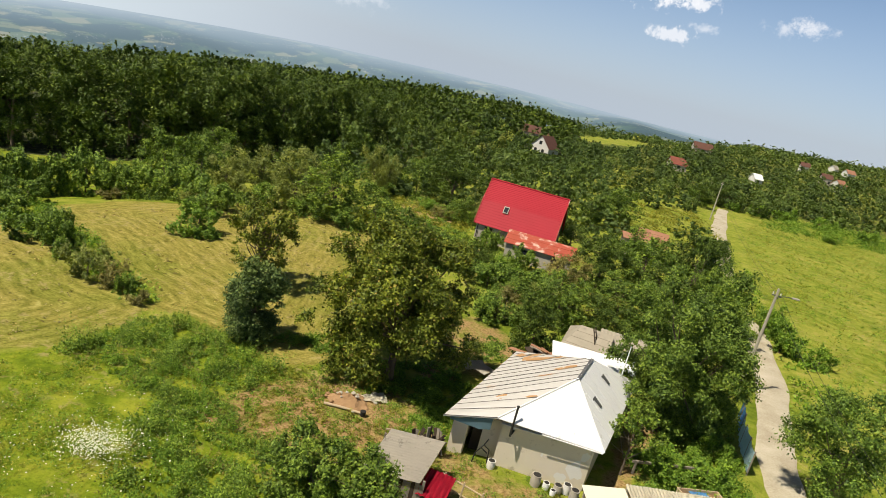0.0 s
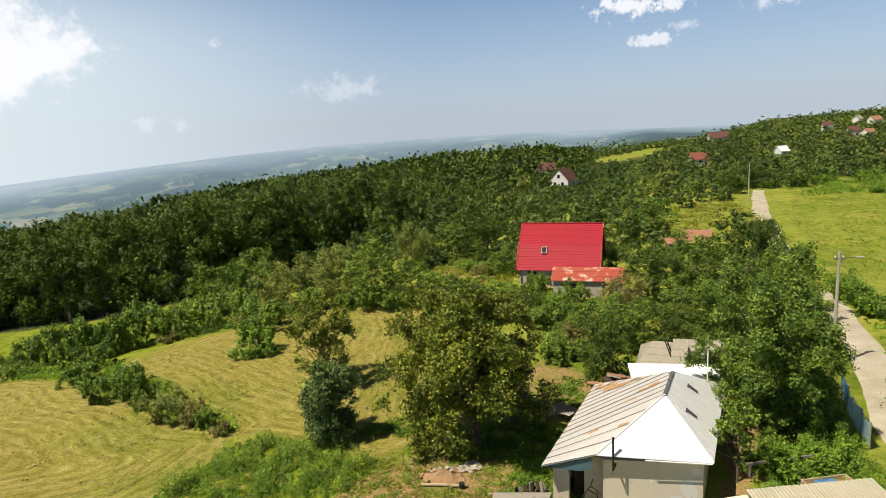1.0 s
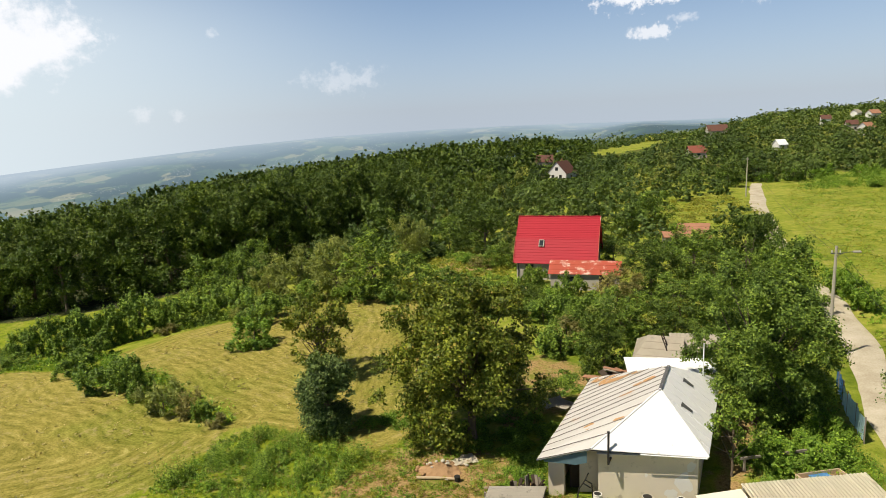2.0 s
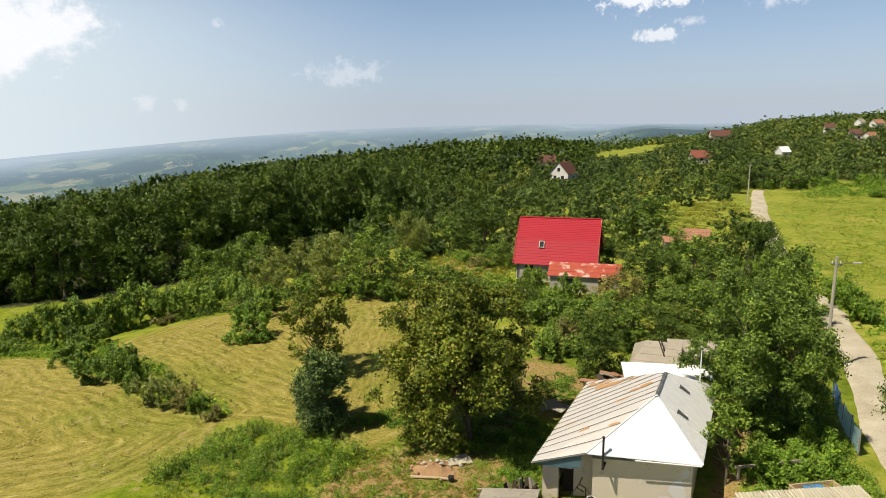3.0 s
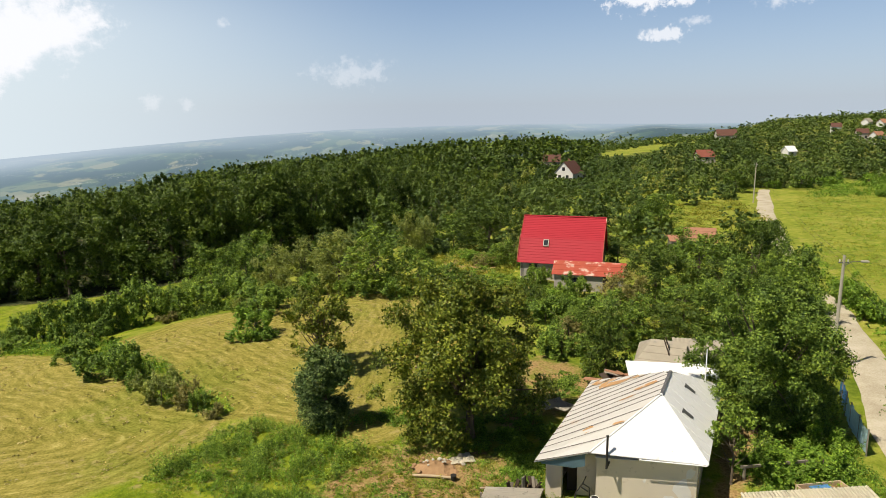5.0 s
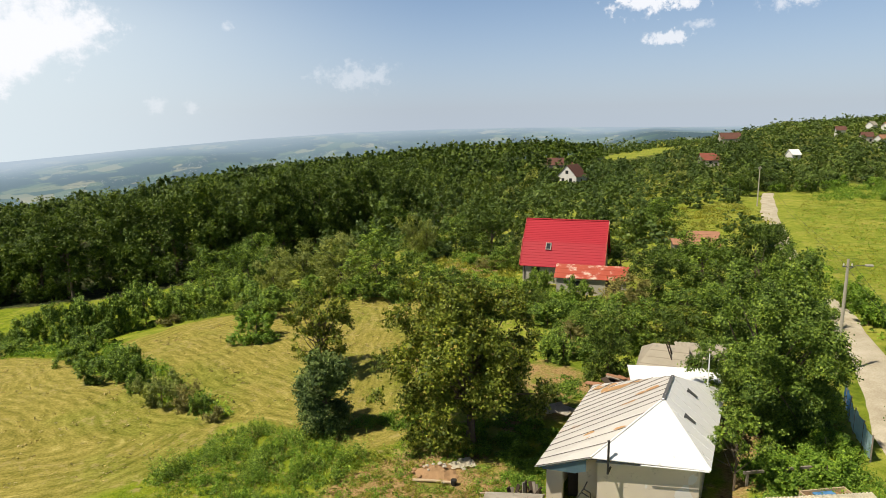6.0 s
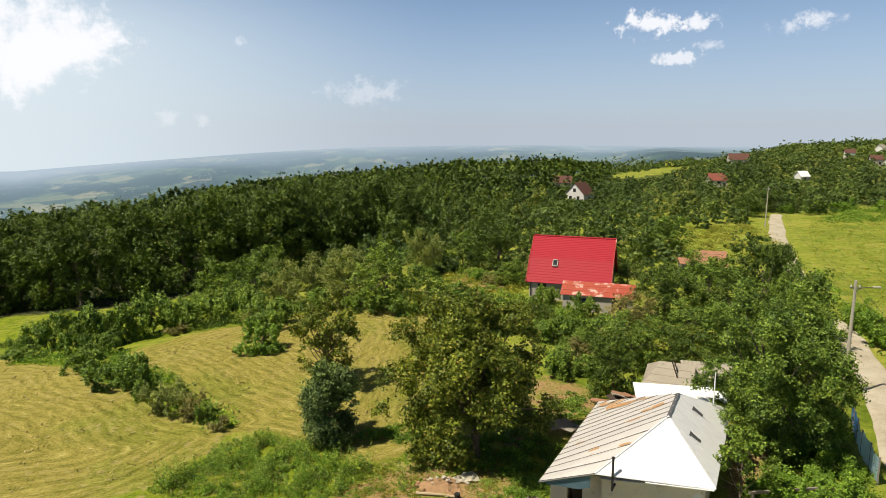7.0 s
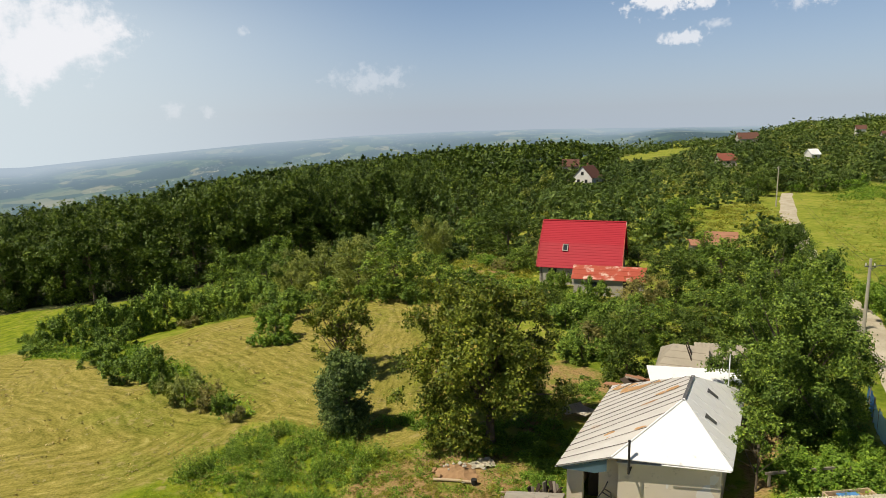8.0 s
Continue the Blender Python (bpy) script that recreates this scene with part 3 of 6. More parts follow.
def fill_lobes(rng, lobes, count, up=0.3, loose=0.6, tall=1.0, per=8, reach=0.62):
    """Leaves on short twigs that grow out of each clump: every twig carries a few leaves, so that the crown has sprays, gaps and a ragged edge."""
    weight = lobes[:, 3] ** 2
    twigs = count // per + 1
    which = rng.choice(len(lobes), twigs, p=weight / weight.sum())
    d = rng.normal(size=(twigs, 3))
    d /= np.linalg.norm(d, axis=1, keepdims=True)
    d[:, 2] = np.where(d[:, 2] < -0.65, -d[:, 2], d[:, 2])
    r = lobes[which, 3:4]
    axis = d + np.array([0, 0, up]) + rng.normal(size=(twigs, 3)) * 0.35
    axis /= np.linalg.norm(axis, axis=1, keepdims=True)
    root = lobes[which, :3] + d * r * rng.uniform(0.25, 0.62, (twigs, 1)) * np.array([1, 1, tall])
    length = r * reach * rng.uniform(0.55, 1.25, (twigs, 1))
    twig = np.repeat(np.arange(twigs), per)[:count]
    along = ((np.arange(count) % per + rng.uniform(0, 1, count)) / per)[:, None]
    pos = root[twig] + axis[twig] * length[twig] * along * np.array([1, 1, tall]) + rng.normal(size=(count, 3)) * r[twig] * 0.11
    facing = d * 0.55 + np.array([0, 0, 0.38]) + rng.normal(size=(twigs, 3)) * loose * 0.8
    nrm = facing[twig] + rng.normal(size=(count, 3)) * loose * 0.6
    return pos, nrm, which[twig], rng.normal(size=twigs)[twig]


def woody(rng, h, r, lobes, limbs, base=0.0):
    """Trunk and limbs that reach into the crown's clumps."""
    bm = bmesh.new()
    top = h * 0.62
    lean = rng.normal(size=2) * h * 0.03
    trunk = [(lean[0] * t, lean[1] * t, base + top * t, r * (1.35 if t == 0 else 1.0 - 0.6 * t)) for t in (0, 0.12, 0.4, 0.7, 1.0)]
    tube(bm, trunk, 8)
    for k in rng.choice(len(lobes), min(limbs, len(lobes)), replace=False):
        t = rng.uniform(0.3, 0.95)
        start = Vector((lean[0] * t, lean[1] * t, base + top * t))
        end = Vector(lobes[k, :3])
        mid = start.lerp(end, 0.5) + Vector((0, 0, -0.06 * h * rng.uniform(0, 1)))
        tube(bm, [(*start, r * 0.34), (*mid, r * 0.2), (*end, r * 0.07)], 5)
    return bm


def plant(name, label, category, x, y, h, w, mat, seed, leaves, leaf, lobes=26, lobe=0.3, trunk=0.16, bare=0.2, limbs=9, turn=0.0, group="", extra=None, up=0.3, slim=0.8, sink=0.94, tall=1.0, corners=3, reach=0.62):
    """A tree or bush of its own: trunk with limbs, and a crown of separate leaves in clumps."""
    rng = np.random.default_rng(seed)
    ob = thing(name, x, y, None, turn, label, category, group)
    rx, rz = w / 2, h * (1 - bare) / 2
    size = lobe * min(rx, rz) * 1.15
    shape = crown_lobes(rng, max(rx - size * 0.7, 0.1), max(rz - size * 0.6, 0.1), h * bare + rz * sink, lobes, size)
    if extra is not None:
        shape = np.concatenate([shape, np.array(extra, float)])
    part("trunk", woody(rng, h, trunk, shape, limbs, -0.15), BARK, ob)
    pos, nrm, clump, own = fill_lobes(rng, shape, leaves, up, tall=tall, reach=reach)
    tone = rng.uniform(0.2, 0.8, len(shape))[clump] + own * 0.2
    sunk = pos[:, 2] < 0.05
    pos[sunk, 2] = rng.uniform(0.05, 0.12 * h, sunk.sum())
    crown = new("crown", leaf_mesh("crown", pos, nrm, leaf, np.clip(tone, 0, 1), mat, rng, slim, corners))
    crown.parent = ob
    return ob


# kinds of smaller trees and bushes: height, width, material, leaves, leaf size, lobes, lobe size, trunk radius, bare stem, label, category
KINDS = {
    "bush": (3.0, 4.0, LEAF_BUSH, 8600, 0.14, 36, 0.22, 0.05, 0.02, "dense green bush at the field's edge", "bush"),
    "bush_pale": (3.0, 4.0, LEAF_WILLOW, 4400, 0.13, 40, 0.23, 0.05, 0.02, "pale silvery-green willow bush in the hedge", "bush"),
    "bush_dry": (2.0, 2.0, LEAF_BROWN, 2200, 0.11, 24, 0.27, 0.03, 0.0, "faded brownish scrub in the hedge", "bush"),
    "bush_light": (2.0, 2.6, LEAF_WEED, 4600, 0.115, 30, 0.26, 0.04, 0.0, "light green garden shrub with broad leaves", "bush"),
    "tree": (7.0, 6.0, LEAF_ORCHARD, 9600, 0.18, 52, 0.21, 0.12, 0.0, "leafy green tree with a rounded crown", "tree"),
    "tree_pale": (7.0, 6.0, LEAF_WILLOW, 7200, 0.19, 48, 0.21, 0.12, 0.0, "pale green tree with a soft crown", "tree"),
    "willow": (7.0, 6.0, LEAF_WILLOW, 8200, 0.17, 54, 0.21, 0.14, 0.0, "silvery-green willow with a domed crown", "tree"),
    "tree_dark": (8.0, 7.0, LEAF_FOREST, 9600, 0.2, 52, 0.21, 0.15, 0.0, "dark green broad-leaved tree among the orchards", "tree"),
    "tree_brown": (5.0, 5.5, LEAF_BROWN, 5600, 0.15, 60, 0.21, 0.10, 0.0, "tree with faded brownish-green foliage", "tree"),
    "tree_yellow": (5.0, 5.5, LEAF_WALNUT, 5600, 0.16, 60, 0.21, 0.10, 0.0, "yellowish-green orchard tree behind the sheds", "tree"),
    "poplar": (7.0, 2.8, LEAF_ORCHARD, 3200, 0.19, 40, 0.42, 0.08, 0.0, "slender upright tree beside the dirt road", "tree"),
    "edge": (17.0, 11.0, LEAF_FOREST, 12500, 0.31, 84, 0.18, 0.28, 0.0, "tall dark deciduous tree at the forest's edge", "tree"),
}
first_made = {}


def grow(kind, x, y, h, w, seed, group=""):
    """A plant of a kind at a place, brought to its height and width; each kind has three forms that its copies share."""
    h0, w0, mat, leaves, leaf, lobes, lobe, trunk, bare, label, category = KINDS[kind]
    form = (kind, seed % 3)
    place = pose(x, y, ground_z(x, y) - 0.05, 0, 0, (seed * 77) % 360) @ Matrix.Diagonal((w / w0, w / w0, h / h0, 1))
    if form not in first_made:
        name = category if kind != "edge" else "forest_tree"
        ob = plant(name, label, category, 0, 0, h0, w0, mat, 100 + seed % 3 + 10 * list(KINDS).index(kind), leaves, leaf, lobes, lobe, trunk, bare, group=group, sink=0.55 if category == "bush" else 0.9, tall=1.5 if category == "bush" or kind == "poplar" else 1.05, up=1.3 if category == "bush" or kind == "poplar" else 0.35, reach=0.8 if category == "bush" else 0.62)
        first_made[form] = ob
    else:
        source = first_made[form]
        scale = source.scale.copy()
        source.scale = (1, 1, 1)
        ob = copy_thing(source, place)
        source.scale = scale
    ob.matrix_basis = place
    return tagged(ob, group=group)


HEDGE_ROW = [
    ("bush", -30.6, 49.6, 2.2, 3.3), ("bush", -24.6, 43.8, 2.9, 4.0), ("bush", -22.0, 41.3, 2.9, 2.8), ("bush_pale", -18.2, 37.9, 2.8, 3.9), ("bush_dry", -16.2, 36.9, 2.0, 2.2), ("bush_dry", -13.9, 35.4, 1.0, 1.5),
    ("bush", -15.3, 36.4, 1.4, 1.4), ("bush", -45.7, 62.3, 2.4, 2.4), ("bush", -42.7, 63.1, 4.1, 4.2), ("bush", -36.9, 59.9, 5.3, 4.8), ("bush", -34.9, 63.1, 5.3, 5.0), ("bush", -32.2, 64.9, 5.2, 5.2),
    ("bush", -29.2, 64.9, 4.0, 4.2), ("bush", -26.7, 67.2, 4.1, 5.9), ("bush_dry", -28.5, 62.6, 1.4, 2.3), ("bush", -23.0, 66.9, 4.2, 5.0), ("bush", -18.7, 60.6, 3.5, 5.4), ("bush", -42.6, 59.5, 1.6, 3.4),
    ("bush", -32.9, 56.3, 2.7, 3.7), ("bush_pale", -20.1, 62.9, 2.8, 3.5),
]
COPSE_ROW = [
    ("bush_light", -16.2, 51.1, 2.9, 4.2), ("tree", -29.7, 78.6, 7.1, 6.9), ("tree", -25.3, 77.4, 7.1, 6.4), ("tree_pale", -20.7, 73.8, 5.7, 5.5), ("willow", -16.0, 69.8, 6.8, 6.4), ("willow", -11.7, 67.2, 7.5, 7.1),
    ("tree", -7.1, 64.4, 7.1, 7.7), ("tree", -2.6, 63.1, 5.3, 5.3), ("bush", -4.9, 62.9, 2.7, 4.7), ("tree", -27.4, 90.7, 7.6, 6.7), ("bush", -13.9, 67.4, 2.9, 4.4), ("bush", -9.8, 64.9, 2.3, 3.6),
    ("bush", 0.4, 64.7, 2.7, 4.2), ("willow", -4.8, 83.9, 7.6, 4.2), ("willow", -3.0, 85.2, 6.7, 3.5), ("tree_dark", 5.9, 85.3, 8.6, 9.3), ("tree", 1.4, 97.4, 6.7, 8.0), ("tree", 6.6, 75.5, 3.5, 4.1),
    ("tree_pale", 8.7, 78.7, 3.6, 3.6), ("willow", 14.7, 216.0, 11.0, 12.6), ("tree", -10.5, 122.8, 8.9, 10.0), ("tree_dark", -21.8, 146.6, 10.6, 13.3), ("tree", -28.7, 141.2, 6.5, 10.3),
]
YARD_ROW = [
    ("bush", 6.3, 59.0, 2.5, 3.6), ("tree_dark", 7.8, 55.8, 3.4, 3.0), ("bush_light", 10.3, 55.2, 2.0, 3.6), ("bush", 13.1, 54.1, 1.9, 3.5), ("bush", 3.7, 60.1, 2.4, 3.9), ("bush_light", 1.8, 62.7, 2.4, 3.5), ("tree_pale", 13.3, 49.8, 2.5, 3.3), ("bush", -1.0, 59.2, 1.7, 2.8), ("bush_light", 3.7, 79.5, 1.6, 4.4), ("bush_dry", 5.3, 76.3, 1.6, 3.5),
    ("tree_dark", 19.9, 72.0, 4.4, 4.8), ("tree_pale", 24.8, 111.4, 3.4, 7.0), ("bush", 10.0, 65.2, 2.8, 2.8), ("bush", 12.5, 60.4, 2.6, 2.9), ("tree_brown", 15.7, 55.2, 4.1, 5.4), ("tree_dark", 20.0, 59.0, 6.3, 6.6),
    ("tree", 25.7, 63.1, 6.2, 7.0), ("tree_dark", 29.8, 60.0, 8.3, 5.8), ("tree", 29.7, 56.1, 6.4, 4.2), ("tree", 19.9, 51.2, 4.2, 5.3), ("tree_yellow", 17.2, 48.3, 3.3, 5.0), ("tree", 28.8, 94.3, 5.6, 5.1),
    ("tree", 33.0, 96.7, 6.2, 6.6), ("tree", 10.5, 49.8, 2.5, 3.3), ("tree_dark", 10.3, 39.4, 5.6, 4.4), ("bush", 8.6, 52.7, 2.5, 4.0), ("bush", 11.8, 53.6, 2.3, 4.0), ("tree_dark", 26.1, 56.2, 4.8, 5.8),
    ("tree", 13.5, 46.5, 4.4, 5.0), ("tree_dark", 16.8, 44.2, 4.0, 4.6), ("bush", 8.5, 44.5, 2.4, 3.5), ("tree", 21.5, 47.0, 5.0, 5.5), ("bush_dry", 9.6, 48.0, 2.0, 3.0), ("tree", 33.3, 74.9, 3.3, 4.8), ("bush", 30.6, 76.4, 2.9, 4.6), ("bush", 27.8, 75.6, 2.7, 4.2), ("bush", 5.0, 56.2, 2.7, 4.7), ("bush", 34.8, 89.7, 2.1, 4.9),
]
VERGE_ROW = [
    ("poplar", 31.5, 53.5, 7.2, 2.9), ("tree", 30.4, 52.0, 4.6, 4.6), ("tree", 32.2, 57.5, 5.2, 4.0), ("tree", 34.6, 66.0, 6.4, 5.0), ("tree", 28.2, 50.2, 4.4, 4.4), ("bush", 31.8, 56.1, 2.1, 3.1), ("bush_light", 35.6, 52.0, 3.0, 3.4), ("bush_light", 37.3, 56.1, 2.6, 3.1), ("bush_light", 38.0, 50.0, 2.2, 2.8), ("bush_light", 38.9, 60.0, 2.4, 3.0), ("bush", 45.4, 89.7, 3.3, 4.1),
    ("bush_pale", 98.3, 180.2, 2.7, 6.5), ("tree_dark", 78.0, 163.0, 5.5, 8.0), ("tree_dark", 84.0, 166.0, 6.0, 8.5), ("bush", 72.8, 158.4, 4.2, 6.5), ("tree_dark", 70.0, 152.0, 5.0, 7.0), ("bush_light", 82.6, 158.8, 2.6, 4.0),
    ("bush_light", 90.0, 160.0, 3.8, 5.5), ("bush_light", 99.0, 163.0, 3.6, 6.5), ("bush_light", 108.0, 160.0, 4.0, 6.0), ("bush_light", 118.0, 156.0, 3.8, 6.5), ("bush_light", 96.0, 138.0, 2.0, 4.0), ("bush_light", 112.0, 128.0, 1.9, 4.5), ("bush", 121.0, 146.0, 2.6, 4.6),
]
GARDEN_ROW = [
    ("bush_light", 19.9, 30.0, 1.3, 1.6), ("bush", 20.4, 33.2, 1.2, 1.6),
    ("bush_light", 15.2, 28.5, 1.6, 3.0), ("bush_light", 18.0, 28.0, 1.7, 3.2), ("bush_light", 19.6, 30.9, 1.5, 2.2), ("bush_light", 15.9, 27.1, 1.7, 2.9), ("bush_light", 18.0, 29.0, 1.2, 2.4),
]


def plant_rows():
    seed = 0
    for rows, group in ((HEDGE_ROW, "hedge between the hay fields"), (COPSE_ROW, "copse behind the hay field"), (YARD_ROW, "trees round the yards"), (VERGE_ROW, "plants along the road"), (GARDEN_ROW, "garden shrubs")):
        for kind, x, y, h, w in rows:
            seed += 1
            full = 1.15 if kind.startswith("bush") and y > 40 else 1.0
            grow(kind, x, y, h, w * full, seed, group)
    rng = np.random.default_rng(5)
    for k in range(26):
        t = k / 25
        x, y = np.interp(t, [0, 0.35, 0.6, 0.8, 1.0], [-92, -62, -40, -24, -6]), np.interp(t, [0, 0.35, 0.6, 0.8, 1.0], [103, 102, 105, 119, 136])
        grow("edge", x + rng.normal() * 1.5, y + 3 + rng.normal() * 2, rng.uniform(15.5, 19.5) * (0.76 if x < -72 else 1.0), rng.uniform(9, 12.5), k, "front trees of the forest")


plant_rows()


def woods(name, label, x, y, h, w, mat, seed, per, leaf, tints=None, floor=None, middle=0.47):
    """Far woods in one object: every tree is a set of leaf clumps, drawn from five forms."""
    rng = np.random.default_rng(seed)
    forms = []
    for k in range(5):
        shape = crown_lobes(rng, 0.40, 0.44, middle, 44, 0.105)
        pos, nrm, clump, own = fill_lobes(rng, shape, per, 0.25, 0.36, per=6, reach=0.42)
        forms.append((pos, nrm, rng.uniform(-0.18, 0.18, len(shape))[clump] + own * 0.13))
    count = len(x)
    z = height(x, y)
    turn, form = rng.uniform(0, 6.28, count), rng.integers(0, 5, count)
    tone = rng.uniform(0.0, 1.0, count) if tints is None else tints
    pos, nrm, size, tint = [], [], [], []
    for i in range(count):
        p, q, own = forms[form[i]]
        if floor is not None and floor[i] > 0:
            shown = p[:, 2] > floor[i]
            p, q, own = p[shown], q[shown], own[shown]
        c, s = math.cos(turn[i]), math.sin(turn[i])
        spin = np.array([[c, s, 0], [-s, c, 0], [0, 0, 1]])
        pos.append(p @ spin * np.array([w[i], w[i], h[i]]) + np.array([x[i], y[i], z[i]]))
        nrm.append(q @ spin)
        size.append(np.full(len(p), leaf[i]))
        tint.append(np.clip(tone[i] + own, 0, 1))
    me = leaf_mesh(name, np.concatenate(pos), np.concatenate(nrm), np.concatenate(size), np.concatenate(tint), mat, rng, 0.95, 3)
    return tagged(new(name, me), label, "woods", kind="stuff")


def scatter(rng, spacing, d0, d1, a0, a1):
    """Points on a shaken grid between two distances and two bearings."""
    x, y = np.meshgrid(np.arange(-d1, d1, spacing), np.arange(0, d1, spacing))
    x = (x + rng.uniform(-0.45, 0.45, x.shape) * spacing).ravel()
    y = (y + rng.uniform(-0.45, 0.45, y.shape) * spacing).ravel()
    d, az = np.hypot(x, y), np.degrees(np.arctan2(x, y))
    keep = (d > d0) & (d < d1) & (az > a0) & (az < a1)
    return x[keep], y[keep]


# houses on the hill, the half width of the open ground before them and how far it reaches
OPEN_VIEWS = [(49.5, 253.3, 4.5, 14), (55.7, 330.0, 3.0, 10), (169.2, 386.6, 3.0, 10), (136.9, 254.3, 2.5, 22), (103.4, 253.9, 2.0, 9), (188.5, 280.0, 1.8, 9), (193.7, 298.6, 1.8, 8), (231.6, 339.7, 2.2, 9),
              (234.2, 357.6, 1.8, 8), (210.6, 346.6, 2.0, 8), (33.2, 79.8, 3.5, 30), (129.0, 452.0, 17.0, 110)]


def lowered(x, y, h):
    """Keeps the growth before a house below the line of its sills."""
    ground = height(x, y)
    for hx, hy, width, reach in OPEN_VIEWS:
        sill = -1.5 if reach > 50 else 2.0 if reach > 20 or hx < 50 else 3.9
        far = np.hypot(hx, hy)
        along, across = (x * hx + y * hy) / far, np.abs(x * hy - y * hx) / far
        limit = 17 + (ground_z(hx, hy) + sill - 17) * along / far - ground
        h = np.where((across < width + 2) & (along < far + 2), np.minimum(h, np.maximum(limit, 1.2)), h)
    return h


def clear_of(x, y):
    ok = np.ones(len(x), bool)
    for hx, hy, width, reach in OPEN_VIEWS:
        far = np.hypot(hx, hy)
        along, across = (x * hx + y * hy) / far, np.abs(x * hy - y * hx) / far
        ok &= ~((across < width) & (along > far - reach) & (along < far + 6))
    return ok


def build_woods():
    rng = np.random.default_rng(11)
    for name, spacing, d0, d1, per, leaf, tall in (("near", 6.6, 92, 190, 3500, 0.34, 16.0), ("middle", 8.5, 190, 340, 800, 0.82, 15.5), ("far", 11.5, 340, 640, 300, 1.6, 15.0)):
        x, y = scatter(rng, spacing, d0, d1, {"near": -46, "middle": -38, "far": -22}[name], 20)
        keep = (inside(WOODS, x, y) > 5) & clear_of(x, y)
        x, y = x[keep], y[keep]
        h = tall * rng.uniform(0.72, 1.2, len(x)) * (0.6 + 0.4 * smooth(4, 50, inside(WOODS, x, y) + 40 * (x < 0)))
        h = h * np.interp(np.degrees(np.arctan2(x, y)), [-46, -35], [0.72, 1.0])
        h = lowered(x, y, h)
        w = spacing * rng.uniform(1.0, 1.55, len(x))
        woods("forest", "dense deciduous forest, dark green crowns", x, y, h, w, LEAF_FOREST, len(name), per, np.full(len(x), leaf), floor=np.where(inside(WOODS, x, y) > 18, 0.52, 0.0))
    for name, spacing, d0, d1, per, leaf, tall in (("near", 6.2, 80, 200, 1200, 0.38, 5.8), ("middle", 8.0, 200, 380, 700, 0.58, 6.4), ("far", 9.5, 380, 780, 170, 1.0, 6.0)):
        x, y = scatter(rng, spacing, d0, d1, -12, 50)
        keep = (inside(WOODS, x, y) < 3) & (inside(MEADOW, x, y) < 1) & (inside(SLOPE, x, y) < 0) & (road_distance(x, y) > 4.5) & (inside(CLEARING, x, y) < 0) & (inside(STRIP, x, y) < 0)
        keep &= (np.hypot(x - 5, (y - 76) * 0.7) > 8) & (np.hypot(x - 15, y - 70) > 11) & (inside(HAY, x, y) < -3) & (rng.uniform(0, 1, len(x)) < 0.88) & clear_of(x, y)
        x, y = x[keep], y[keep]
        # taller near the forest, and uneven everywhere
        patch = np.array([noise.noise(Vector((a / 26, b / 26, 3.0))) for a, b in zip(x, y)])
        size = np.clip(1 + 0.9 * patch, 0.45, 1.6) * np.exp(rng.normal(size=len(x)) * 0.3)
        h = np.minimum(tall * size, tall * 1.7) * (1 + 0.8 * smooth(-45, 3, inside(WOODS, x, y)))
        h = lowered(x, y, np.where(rng.uniform(0, 1, len(x)) < 0.5, h, h * 0.8))
        w = spacing * np.clip(size, 0.6, 1.35) * rng.uniform(0.85, 1.25, len(x))
        tone = np.clip(0.45 - 0.5 * patch + rng.normal(size=len(x)) * 0.28, 0, 1)
        bearing = np.degrees(np.arctan2(x, y))
        kinds = rng.uniform(0, 1, len(x))
        # the hazier, brighter right side is put into colour: paler leaves by bearing
        kinds = np.where((kinds < 0.62) & (rng.uniform(0, 1, len(x)) < 0.7 * smooth(24, 30, bearing)), 0.75, kinds)
        for low, high, mat, label in ((0.0, 0.62, LEAF_HILL, "dark deciduous trees on the hillside"), (0.62, 0.90, LEAF_HILL_FRESH, "mixed green orchard trees on the hillside"), (0.90, 1.01, LEAF_WILLOW, "pale green trees on the hillside")):
            part_of = (kinds >= low) & (kinds < high)
            woods("hillside_trees", label, x[part_of], y[part_of], h[part_of], w[part_of], mat, 20 + len(name) + int(low * 10), per, np.full(part_of.sum(), leaf), tone[part_of], middle=0.34)


build_woods()


